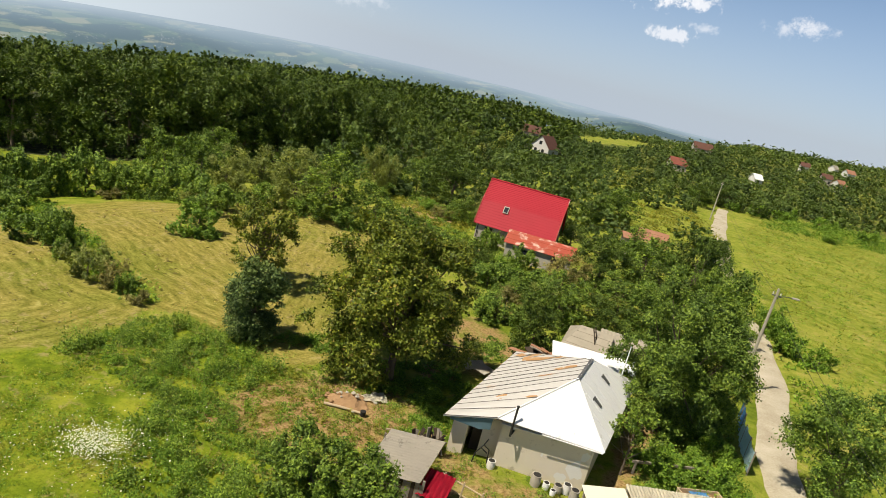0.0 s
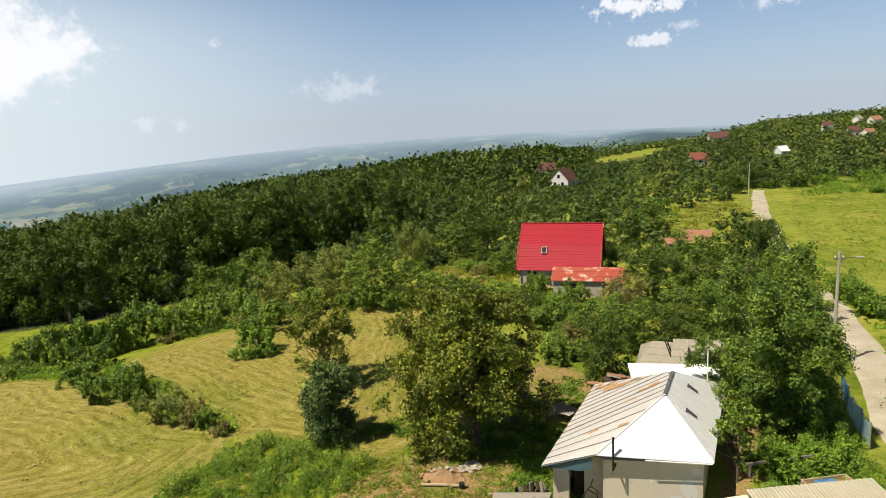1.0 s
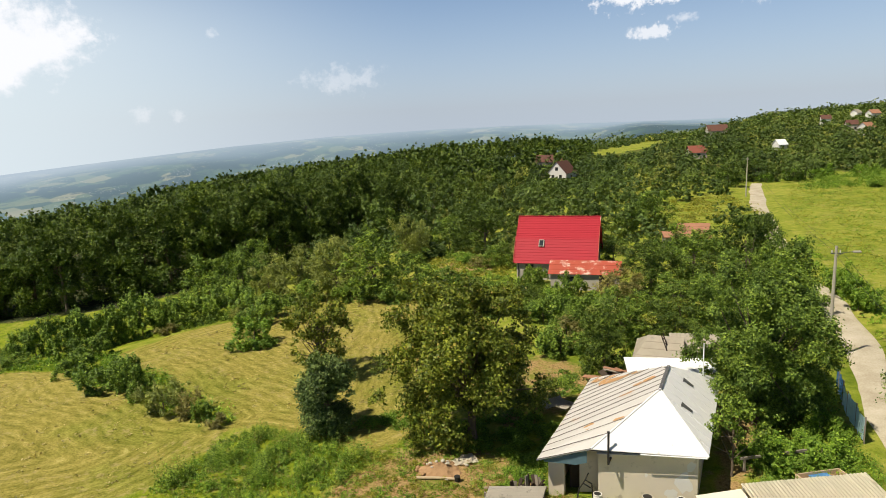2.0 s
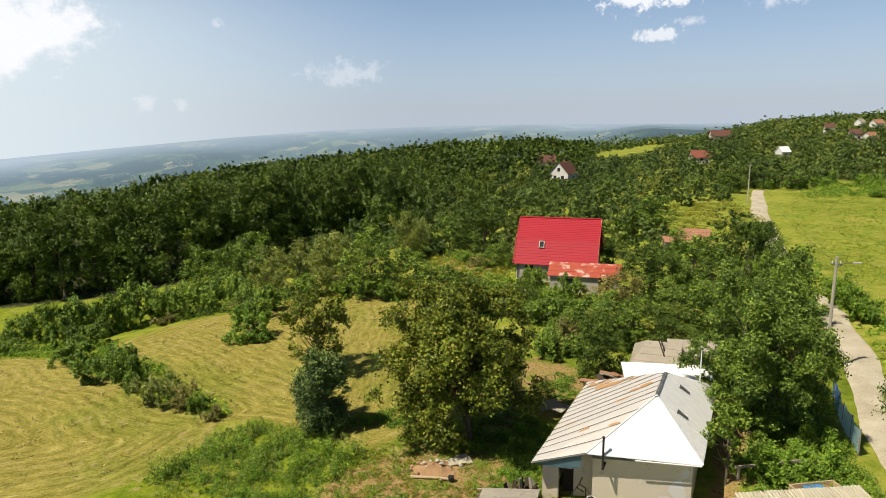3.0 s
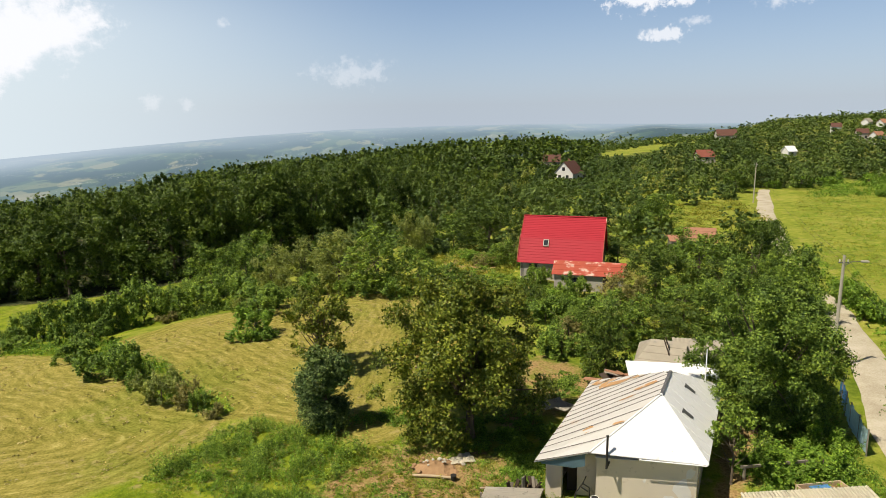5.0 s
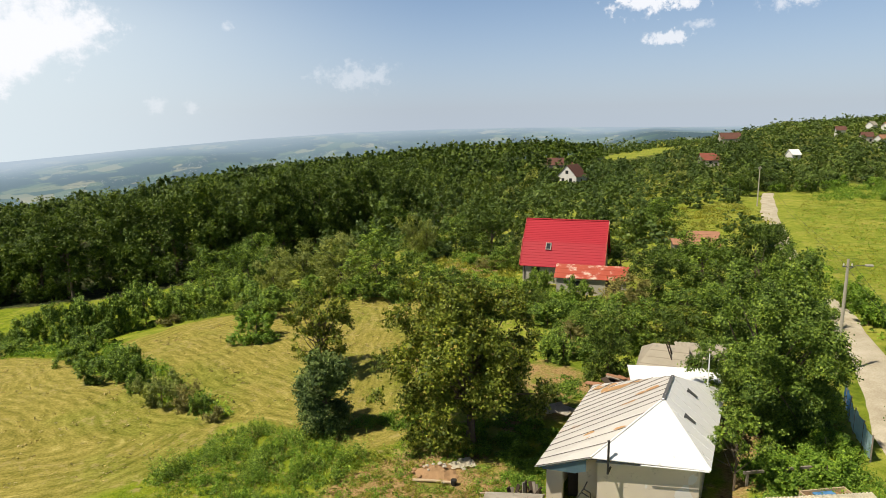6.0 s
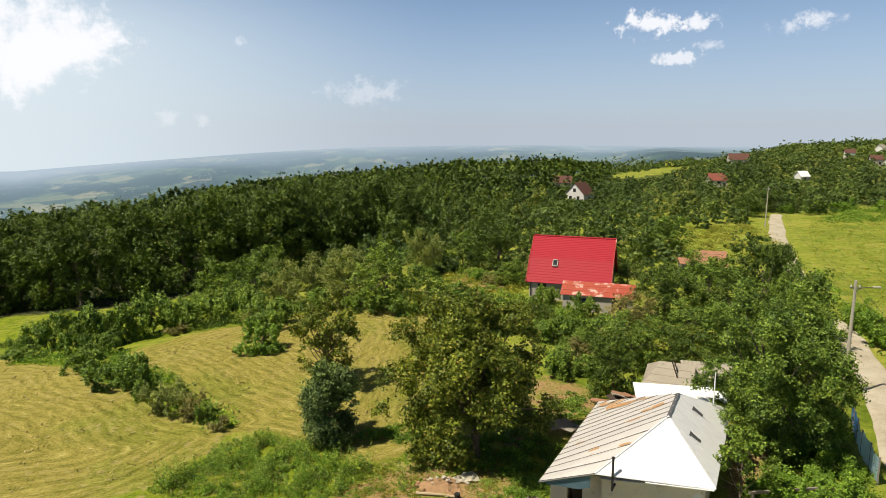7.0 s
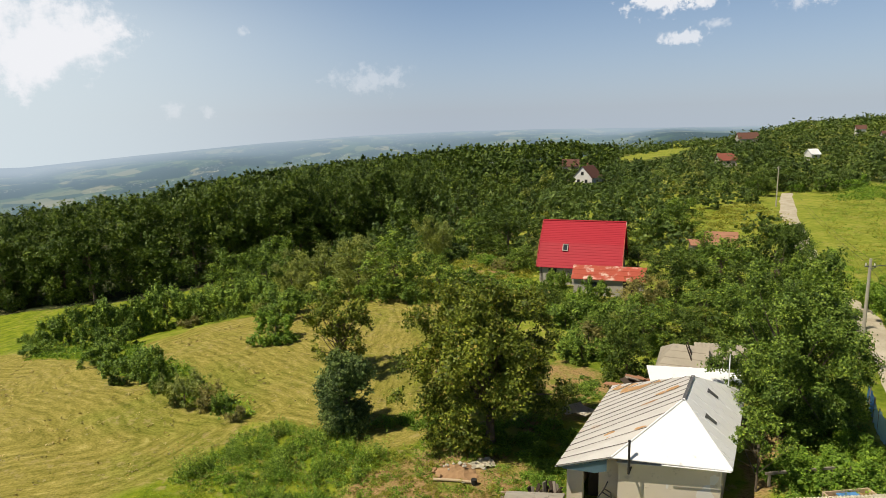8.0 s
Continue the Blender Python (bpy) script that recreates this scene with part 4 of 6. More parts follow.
def low_growth(name, label, poly, count, mat, leaf, tall, seed, thin=0.0, clump=1.4, ban=(), per=6, slim=0.6):
    """Weeds and tall grass as one object: upright stalks in clumps over a piece of ground, with leaves that grow smaller towards the tip."""
    rng = np.random.default_rng(seed)
    p = np.array(poly)
    stalks = count // per
    x = rng.uniform(p[:, 0].min(), p[:, 0].max(), stalks * 5)
    y = rng.uniform(p[:, 1].min(), p[:, 1].max(), stalks * 5)
    keep = (inside(poly, x, y) > rng.uniform(-0.5, 0.8, len(x)))
    for other in ban:
        keep &= inside(other, x, y) < 0
    x, y = x[keep], y[keep]
    body = np.array([noise.noise(Vector((a / clump, b / clump, seed))) + 0.5 * noise.noise(Vector((a / clump * 2.7, b / clump * 2.7, seed))) for a, b in zip(x, y)])
    ok = body > thin + rng.normal(size=len(x)) * 0.12
    x, y, body = x[ok][:stalks], y[ok][:stalks], body[ok][:stalks]
    top = np.clip((body - thin) * 2.0, 0.15, 1.15) * tall * rng.uniform(0.65, 1.3, len(x))
    total = len(x) * per
    stalk = np.repeat(np.arange(len(x)), per)
    t = (np.arange(total) % per + rng.uniform(0, 1, total)) / per
    lean = rng.normal(size=(len(x), 2)) * 0.22
    away = rng.normal(size=(total, 2)) * leaf * 0.75 * (1.25 - t)[:, None]
    pos = np.stack([x[stalk] + lean[stalk, 0] * top[stalk] * t + away[:, 0], y[stalk] + lean[stalk, 1] * top[stalk] * t + away[:, 1], height(x, y)[stalk] + top[stalk] * (0.06 + 0.94 * t)], -1)
    nrm = (rng.normal(size=(len(x), 3)) * 0.45)[stalk] + rng.normal(size=(total, 3)) * 0.45 + np.array([0, 0, 0.5])
    tint = np.clip(0.5 + body[stalk] * 0.5 + rng.normal(size=len(x))[stalk] * 0.28, 0, 1)
    me = leaf_mesh(name, pos, nrm, leaf * (1.2 - 0.5 * t), tint, mat, rng, slim, 3)
    return tagged(new(name, me), label, "weeds", kind="stuff")


LEFT_GRASS = [(-17.0, 26.2), (-13.0, 28.4), (-10.0, 27.0), (-9.4, 22), (-8.6, 16), (-30, 16), (-28, 23)]
WEED_PATCH = [(-13.0, 33.0), (-11.4, 34.3), (-8.5, 33.3), (-4.2, 30.8), (-5.6, 28.4), (-6.6, 26.6), (-4.6, 24.8), (-2.0, 24.0), (1.5, 22.5), (2, 17), (-7.5, 17), (-8.6, 22), (-9.2, 25.6), (-12.0, 27.6), (-15.0, 28.4), (-14.0, 30.4)]
low_growth("weeds", "tall green weeds beside the hay field", WEED_PATCH, 56000, LEAF_WEED, 0.1, 0.85, 31, 0.0, 0.9, per=14, slim=0.5)
low_growth("weeds", "dark green nettles in the rough grass", WEED_PATCH, 60000, LEAF_BUSH, 0.11, 1.3, 32, 0.1, 1.5, per=18, slim=0.5)
low_growth("weeds", "green weeds in the shade by the old house", [(-1.5, 33.5), (2.0, 34.5), (6.6, 35.0), (5.4, 31.0), (4.4, 27.2), (2.9, 26.6), (2.4, 28.2), (3.0, 30.5), (0.5, 31.2)], 22000, LEAF_WEED, 0.12, 0.38, 33, -0.1, 1.0, ban=([(5.4, 33.6), (7.8, 33.6), (7.8, 36.2), (5.4, 36.0)],))
low_growth("weeds", "fresh green grass beside the tree", [(-6.0, 34.4), (-3.8, 35.6), (-1.0, 36.2), (-0.6, 34.6), (-3.0, 33.6)], 7000, LEAF_WEED, 0.11, 0.3, 34, -0.4, 0.8)
low_growth("tall_grass", "yellow-green tall grass on the open slope", [(36, 38), (38, 56), (50, 86), (64, 116), (84, 150), (110, 166), (150, 172), (150, 60)], 100000, LEAF_TALL, 0.17, 0.55, 35, -0.1, 3.0, per=5, slim=0.45)
low_growth("tall_grass", "scrubby growth on the open slope", [(36, 40), (39, 56), (51, 86), (65, 116), (85, 150), (110, 166), (150, 172), (150, 60)], 60000, LEAF_WEED, 0.16, 0.9, 36, 0.12, 3.0, per=10, slim=0.5)
low_growth("tall_grass", "rank light green growth at the top of the slope", [(80, 138), (92, 160), (112, 170), (160, 176), (160, 150), (110, 140)], 20000, LEAF_WEED, 0.36, 2.2, 54, 0.0, 5.0)
low_growth("weeds", "weeds along the road's verge", [(29.2, 40), (33.4, 46), (37.2, 55.5), (41.2, 70), (47.6, 84), (49.2, 84), (43.5, 69), (40.5, 55), (36, 44), (31, 38)], 6000, LEAF_WEED, 0.3, 0.7, 37, 0.0, 2.0)
low_growth("weeds", "weeds and grass on the fallow meadow", MEADOW, 12000, LEAF_TALL, 0.3, 0.6, 38, 0.0, 3.0)
low_growth("weeds", "rough grass along the hedge's foot", HEDGE, 16000, LEAF_WEED, 0.2, 0.7, 39, -0.2, 1.5)
low_growth("weeds", "rough weeds behind the hay field", [(-2, 64), (-11.5, 69.4), (-18.4, 66.4), (-27.5, 62.4), (-28, 66), (-18, 71), (-10, 73), (4, 69), (6, 60), (0, 56)], 24000, LEAF_ORCHARD, 0.24, 1.1, 40, -0.3, 2.2)
low_growth("weeds", "overgrown garden under the trees", [(13.5, 25.4), (19.6, 26.0), (21.6, 33.0), (24.2, 38.5), (23.0, 42), (15.8, 30)], 30000, LEAF_WEED, 0.13, 0.9, 41, -0.1, 1.4)
low_growth("weeds", "undergrowth between yard trees", [(6.5, 45), (9, 62), (14, 57), (22, 60), (30, 66), (36, 84), (42, 80), (33, 56), (27, 45), (18, 41), (12, 41)], 30000, LEAF_BUSH, 0.2, 1.0, 42, -0.1, 2.4)
low_growth("tall_grass", "straw-coloured tufts in the yard", [(-7, 25), (-4.6, 30.4), (-1.6, 33), (3, 31), (5.6, 27), (6.4, 25.8), (10.6, 25.1), (12, 22.6), (9, 21.5), (3, 22), (-2, 24.2)], 26000, LEAF_TALL, 0.085, 0.2, 43, 0.02, 0.7)
low_growth("weeds", "short green weeds in the yard", [(-7, 25), (-4.6, 30.4), (-1.6, 33), (3, 31), (5.6, 27), (6.4, 25.8), (10.6, 25.1), (12, 22.6), (9, 21.5), (3, 22), (-2, 24.2)], 20000, LEAF_WEED, 0.085, 0.28, 44, 0.02, 0.9)
low_growth("hay_tufts", "loose cut hay lying in rows", [(-16, 29), (-13, 36), (-22, 45), (-28, 56), (-19, 65), (-11, 68), (-3, 63), (-2, 36), (-8, 34.5), (-12, 35.5)], 6000, HAY_BITS, 0.13, 0.05, 45, 0.05, 0.8)
low_growth("hay_tufts", "loose cut hay lying in rows", [(-16.5, 28.5), (-14, 34), (-19, 37), (-26, 43.5), (-34, 52), (-44, 58), (-50, 40), (-30, 26)], 5000, HAY_BITS, 0.13, 0.05, 46, 0.05, 0.8)
low_growth("weeds", "rough dry stalks among the weeds", WEED_PATCH, 9000, LEAF_BROWN, 0.085, 1.0, 47, 0.12, 0.8)
low_growth("tall_grass", "bright green rough grass beside the weeds", LEFT_GRASS, 36000, LEAF_WEED, 0.1, 0.4, 48, -0.2, 1.6, per=4, slim=0.35)
low_growth("tall_grass", "yellow-green seeding grass beside the weeds", LEFT_GRASS, 20000, LEAF_TALL, 0.1, 0.5, 49, -0.05, 1.1, per=4, slim=0.35)
low_growth("weeds", "dry weeds round the bare patch by the red-roofed house", [(-2, 71), (8, 70), (9, 80), (6, 88), (-3, 86)], 5000, LEAF_TALL, 0.3, 0.6, 50, -0.05, 1.6)
low_growth("weeds", "green weeds round the bare patch by the red-roofed house", [(-3, 69), (9, 66), (9, 80), (6, 90), (-4, 88)], 6000, LEAF_BUSH, 0.3, 0.9, 51, 0.08, 2.2)
low_growth("weeds", "lawn weeds before the red-roofed house", [(6, 58), (5, 68), (20, 63), (22, 58)], 7000, LEAF_BUSH, 0.24, 0.7, 52, -0.1, 1.6)
low_growth("weeds", "shaded weeds behind the walnut tree", [(3.0, 34.0), (4.0, 38.0), (9.0, 42.0), (11.0, 38.5), (8.6, 36.0), (6.0, 34.0)], 9000, LEAF_BUSH, 0.14, 0.35, 53, 0.05, 1.2, ban=([(5.2, 33.4), (7.9, 33.4), (7.9, 36.2), (5.2, 36.0)],))

# ---- the large trees near by ----
plant("walnut_tree", "broad walnut tree with yellowish-green leaves in the yard", "tree", 1.2, 32.3, 9.3, 9.1, LEAF_WALNUT, 53, 84000, 0.15, 165, 0.16, 0.26, 0.13, 34,
      extra=[(-2.6, -1.0, 1.0, 0.8), (-1.6, -1.4, 0.8, 0.8), (-2.9, -0.3, 2.0, 0.9), (-1.0, -2.2, 1.5, 0.8), (-2.0, -1.6, 2.1, 0.9), (-3.2, -0.6, 0.7, 0.6), (-0.4, -2.0, 0.7, 0.6)])
plant("apple_tree", "spreading dark green tree over the garden", "tree", 17.1, 32.6, 9.0, 7.2, LEAF_APPLE, 52, 100000, 0.118, 170, 0.15, 0.22, 0.04, 26,
      extra=[(2.2, -1.0, 4.5, 0.9), (2.3, -0.5, 5.8, 0.9), (2.1, 0.0, 6.9, 0.9)])
plant("ivy_tree", "tree stump wrapped in a thick dark column of ivy", "tree", -6.9, 33.5, 5.2, 3.5, LEAF_IVY, 64, 34000, 0.12, 58, 0.27, 0.2, 0.0, 8, reach=0.6, up=0.4,
      extra=[(0.6, -0.5, 0.6, 0.7), (-0.6, -0.5, 0.7, 0.8), (0, -0.8, 1.3, 0.8), (0.9, 0.2, 1.2, 0.7), (-1.0, 0.1, 1.4, 0.7)])
plant("plum_tree", "half-bare old fruit tree with a ragged crown in the hay field", "tree", -9.0, 42.4, 6.2, 5.2, LEAF_WALNUT, 63, 11500, 0.15, 70, 0.15, 0.13, 0.22, 34, up=0.9, reach=1.0)
plant("plum_tree", "small leafy tree beside the dirt road", "tree", 24.1, 27.4, 7.0, 5.3, LEAF_BUSH, 54, 22000, 0.12, 90, 0.21, 0.1, 0.08, 16)
plant("young_tree", "young tree with a thin trunk beside the house", "tree", 13.3, 27.3, 4.2, 3.9, LEAF_ORCHARD, 57, 4600, 0.11, 44, 0.22, 0.07, 0.4, 16)
plant("hazel_bush", "dark green bush with small leaves before the shed", "bush", -1.2, 21.6, 2.6, 4.6, LEAF_ORCHARD, 55, 14000, 0.11, 70, 0.26, 0.05, 0.0, 12)
plant("elder_bush", "loose green bush beside the shed", "bush", 1.0, 20.6, 2.4, 2.6, LEAF_ORCHARD, 56, 6000, 0.12, 36, 0.36, 0.04, 0.0, 9)

# ---- houses ----


class Skew:
    """A house's own plan: u across its front, v along its length, on a slightly crooked plot."""

    def __init__(self, ox, oy, ux, uy, vx, vy):
        self.o, self.u, self.v = (ox, oy), (ux, uy), (vx, vy)

    def __call__(self, u, v, z):
        return Vector((self.u[0] * u + self.v[0] * v, self.u[1] * u + self.v[1] * v, z))


def lerp(a, b, t):
    return tuple(p + (q - p) * t for p, q in zip(a, b))


def prism(at, u0, u1, v0, v1, z0, z1):
    bm = bmesh.new()
    vs = [bm.verts.new(at(u, v, z)) for u in (u0, u1) for v in (v0, v1) for z in (z0, z1)]
    for f in ((0, 1, 3, 2), (4, 6, 7, 5), (0, 4, 5, 1), (2, 3, 7, 6), (0, 2, 6, 4), (1, 5, 7, 3)):
        bm.faces.new([vs[i] for i in f])
    return bm


def old_house():
    at = Skew(6.6, 26.0, 0.988, -0.155, 0.45, 0.893)
    house = thing("old_house", 6.6, 26.0, 0.0, 0, "low old farmhouse with white and striped tin roof", "house")
    # walls
    part("wall", prism(at, 0, 4.3, 0, 0.3, -0.2, 2.38), PLASTER, house, "pale plastered wall with stains")
    part("wall", prism(at, 4.0, 4.3, 0.302, 8.4, -0.2, 2.38), PLASTER, house)
    part("wall", prism(at, 0, 4.3, 8.402, 8.7, -0.2, 2.38), PLASTER, house)
    part("wall", prism(at, 0, 0.3, 0.302, 8.4, -0.2, 2.38), PLASTER, house)
    part("wall", prism(at, -2.25, -1.55, 0.1, 0.35, -0.2, 1.95), PLASTER, house)
    part("wall", prism(at, -0.95, -0.002, 0.5, 0.75, -0.2, 2.1), PLASTER, house)
    part("wall", prism(at, -2.25, -2.0, 0.352, 9.0, -0.2, 1.95), PLASTER, house)
    # dark boards put in for the shade inside the open doorway
    part("door", prism(at, -1.5, -1.0, 0.9, 0.96, 0, 1.9), WOOD_DARK, house, "dark boards standing for the shaded open doorway")
    for k, (u, z, su, sz) in enumerate(((3.75, 0.9, 0.42, 0.55), (3.2, 0.35, 0.3, 0.3), (2.1, 1.25, 0.06, 0.14), (4.0, 1.75, 0.22, 0.3))):
        bm = bmesh.new()
        rng = np.random.default_rng(60 + k)
        ring = [at(u + math.cos(a * math.pi / 7) * su * r, -0.004, z + math.sin(a * math.pi / 7) * sz * r) for a, r in ((a, rng.uniform(0.6, 1.1)) for a in range(14))]
        bm.faces.new([bm.verts.new(c) for c in ring])
        part("whitewash_patch", bm, PLASTER_WHITE, house, "patch of fresh whitewash")
    # roof: the long striped side runs on down over the lean-to
    front_l, near, far, low_n, low_f = (-0.2, -0.5, 2.7), (2.35, 2.1, 4.5), (2.35, 5.2, 4.5), (-2.6, -0.5, 2.1), (-2.5, 9.5, 2.1)
    front_r, back_r = (4.75, -0.4, 2.42), (4.75, 8.9, 2.42)

    def crest(v, side):
        foot_n, foot_f = (front_l, low_f) if side == "left" else (front_r, back_r)
        if v < near[1]:
            return lerp(foot_n, near, (v - foot_n[1]) / (near[1] - foot_n[1]))
        if v > far[1]:
            return lerp(far, foot_f, (v - far[1]) / (foot_f[1] - far[1]))
        return lerp(near, far, (v - near[1]) / (far[1] - near[1]))

    def strips(side, low0, low1, count, mats):
        for k in range(count):
            t0, t1 = k / count, (k + 1) / count
            a, b = lerp(low0, low1, t0), lerp(low0, low1, t1)
            c, d = crest(min(b[1], low1[1] - 0.001), side), crest(a[1], side)
            if t1 == 1:
                c = b
            bm = bmesh.new()
            lift = 0.012 * (k % 2)
            corners = [at(p[0], p[1], p[2] + lift) for p in (a, b, c, d)] if t1 < 1 else [at(p[0], p[1], p[2] + lift) for p in (a, b, d)]
            slab(bm, corners if side == "left" else corners[::-1], 0.03)
            part("roof_sheet", bm, mats[0], house)
            bm = bmesh.new()
            e0, e1 = at(d[0], d[1], d[2] + 0.03), at(a[0], a[1], a[2] + 0.03)
            tube(bm, [(*e0, 0.012), (*e1, 0.012)], 4)
            part("seam", bm, mats[1], house)

    strips("left", low_n, low_f, 15, (OLD_TIN, SEAM))
    strips("right", front_r, back_r, 12, (WHITE_TIN, WHITE_TIN))
    for name, corners, mat in (("front_roof", (front_l, front_r, near), WHITE_TIN), ("back_roof", (far, back_r, low_f), OLD_TIN)):
        bm = bmesh.new()
        slab(bm, [at(p[0], p[1], p[2] + 0.006) for p in corners], 0.035)
        part(name, bm, mat, house)
    bm = bmesh.new()
    slab(bm, [at(2.27, 2.0, 4.52), at(2.43, 2.0, 4.52), at(2.43, 5.25, 4.52), at(2.27, 5.25, 4.52)], 0.03)
    part("ridge_cap", bm, IRON, house, "dark ridge capping")
    for a, b in ((front_l, near), (near, front_r)):
        bm = bmesh.new()
        tube(bm, [(*at(a[0], a[1], a[2] + 0.03), 0.04), (*at(b[0], b[1], b[2] + 0.03), 0.04)], 6)
        part("hip_cap", bm, WHITE_TIN, house)
    # rust at the far upper end of the striped side
    for k, (u, v, su, sv) in enumerate(((-0.4, 7.3, 1.3, 0.75), (-1.5, 8.4, 0.8, 0.6), (0.9, 6.5, 0.8, 0.25), (1.35, 4.3, 0.75, 0.28), (0.55, 3.5, 0.5, 0.12), (-0.75, 1.25, 0.28, 0.32), (0.7, 0.95, 0.3, 0.1))):
        bm = bmesh.new()
        rng = np.random.default_rng(k)
        ring = []
        for t in range(12):
            r = rng.uniform(0.6, 1.1)
            p, q = u + math.cos(t * math.pi / 6) * su * r, v + math.sin(t * math.pi / 6) * sv * r
            top = crest(min(max(q, -0.4), 9.3), "left")
            s = (p + 2.55) / (top[0] + 2.55)
            ring.append(at(p, q, 2.1 + (top[2] - 2.1) * min(s, 1) + 0.035))
        bm.faces.new([bm.verts.new(c) for c in ring])
        part("rust_patch", bm, RUST_STAIN, house, "orange rust stain")
    # eaves board, gutter, blue infill under the lean-to's roof
    bm = bmesh.new()
    slab(bm, [at(0.0, -0.36, 2.42), at(4.6, -0.32, 2.34), at(4.6, 0.0, 2.34), at(0.0, 0.0, 2.42)], 0.02)
    part("soffit", bm, PLASTER_WHITE, house)
    bm = bmesh.new()
    tube(bm, [(*at(1.9, -0.48, 2.50), 0.028), (*at(4.7, -0.44, 2.38), 0.028)], 7)
    part("gutter", bm, WHITE_TIN, house, "short white gutter")
    bm = bmesh.new()
    slab(bm, [at(-2.45, -0.42, 2.06), at(-0.35, -0.42, 2.58), at(-0.35, -0.38, 2.58), at(-2.45, -0.38, 2.06)], 0.03)
    face = [bm.verts.new(at(u, -0.40, z)) for u, z in ((-2.3, 2.04), (-0.4, 2.52), (-0.4, 1.98), (-0.9, 1.86), (-2.3, 1.98))]
    bm.faces.new(face)
    bmesh.ops.solidify(bm, geom=bm.faces[:], thickness=0.02)
    part("infill_panel", bm, BLUE_TIN, house, "blue-grey tin sheet under the eaves")
    # stove pipe on the front, roof vents, aerial
    p = at(0.55, -0.52, 0)
    bm = bmesh.new()
    tube(bm, [(p.x, p.y, 2.0, 0.05), (p.x, p.y, 3.5, 0.05)], 10)
    tube(bm, [(p.x, p.y, 3.5, 0.065), (p.x, p.y, 3.56, 0.065)], 10)
    elbow = at(0.55, 0.02, 2.05)
    tube(bm, [(p.x, p.y, 2.05, 0.05), (elbow.x, elbow.y, 2.05, 0.05)], 8)
    part("stove_pipe", bm, SOOT, house, "black iron stove pipe")
    for u, v in ((3.5, 2.2), (3.3, 4.9)):
        z = 4.5 - (u - 2.35) / 2.4 * 2.08
        bm = bmesh.new()
        c = [at(u - 0.16, v - 0.05, z + 0.19), at(u - 0.16, v + 0.3, z + 0.19), at(u + 0.3, v + 0.28, z - 0.20), at(u + 0.3, v + 0.05, z - 0.20)]
        slab(bm, c, 0.02)
        slab(bm, [at(u - 0.2, v - 0.12, z + 0.2), at(u - 0.2, v + 0.36, z + 0.2), at(u - 0.13, v + 0.36, z + 0.15), at(u - 0.13, v - 0.12, z + 0.15)], 0.02)
        part("roof_vent", bm, IRON, house, "dark raised vent flap")
    p = at(3.9, 7.4, 0)
    bm = bmesh.new()
    tube(bm, [(p.x, p.y, 2.8, 0.035), (p.x, p.y, 5.0, 0.03)], 6)
    part("aerial_mast", bm, WHITE_TIN, house, "thin pale aerial mast")
    return house


def seam_material():
    return plain_material("dark_seam", (0.16, 0.14, 0.12), 0.7, 0.2, vary=0.3, scale=2)


SEAM = seam_material()
RUST_STAIN = plain_material("rust_stain", (0.50, 0.29, 0.13), 0.75, 0.0, vary=0.3, scale=3.0, fine=20, stain=(0.35, (0.52, 0.47, 0.40), 3.0))
old_house()


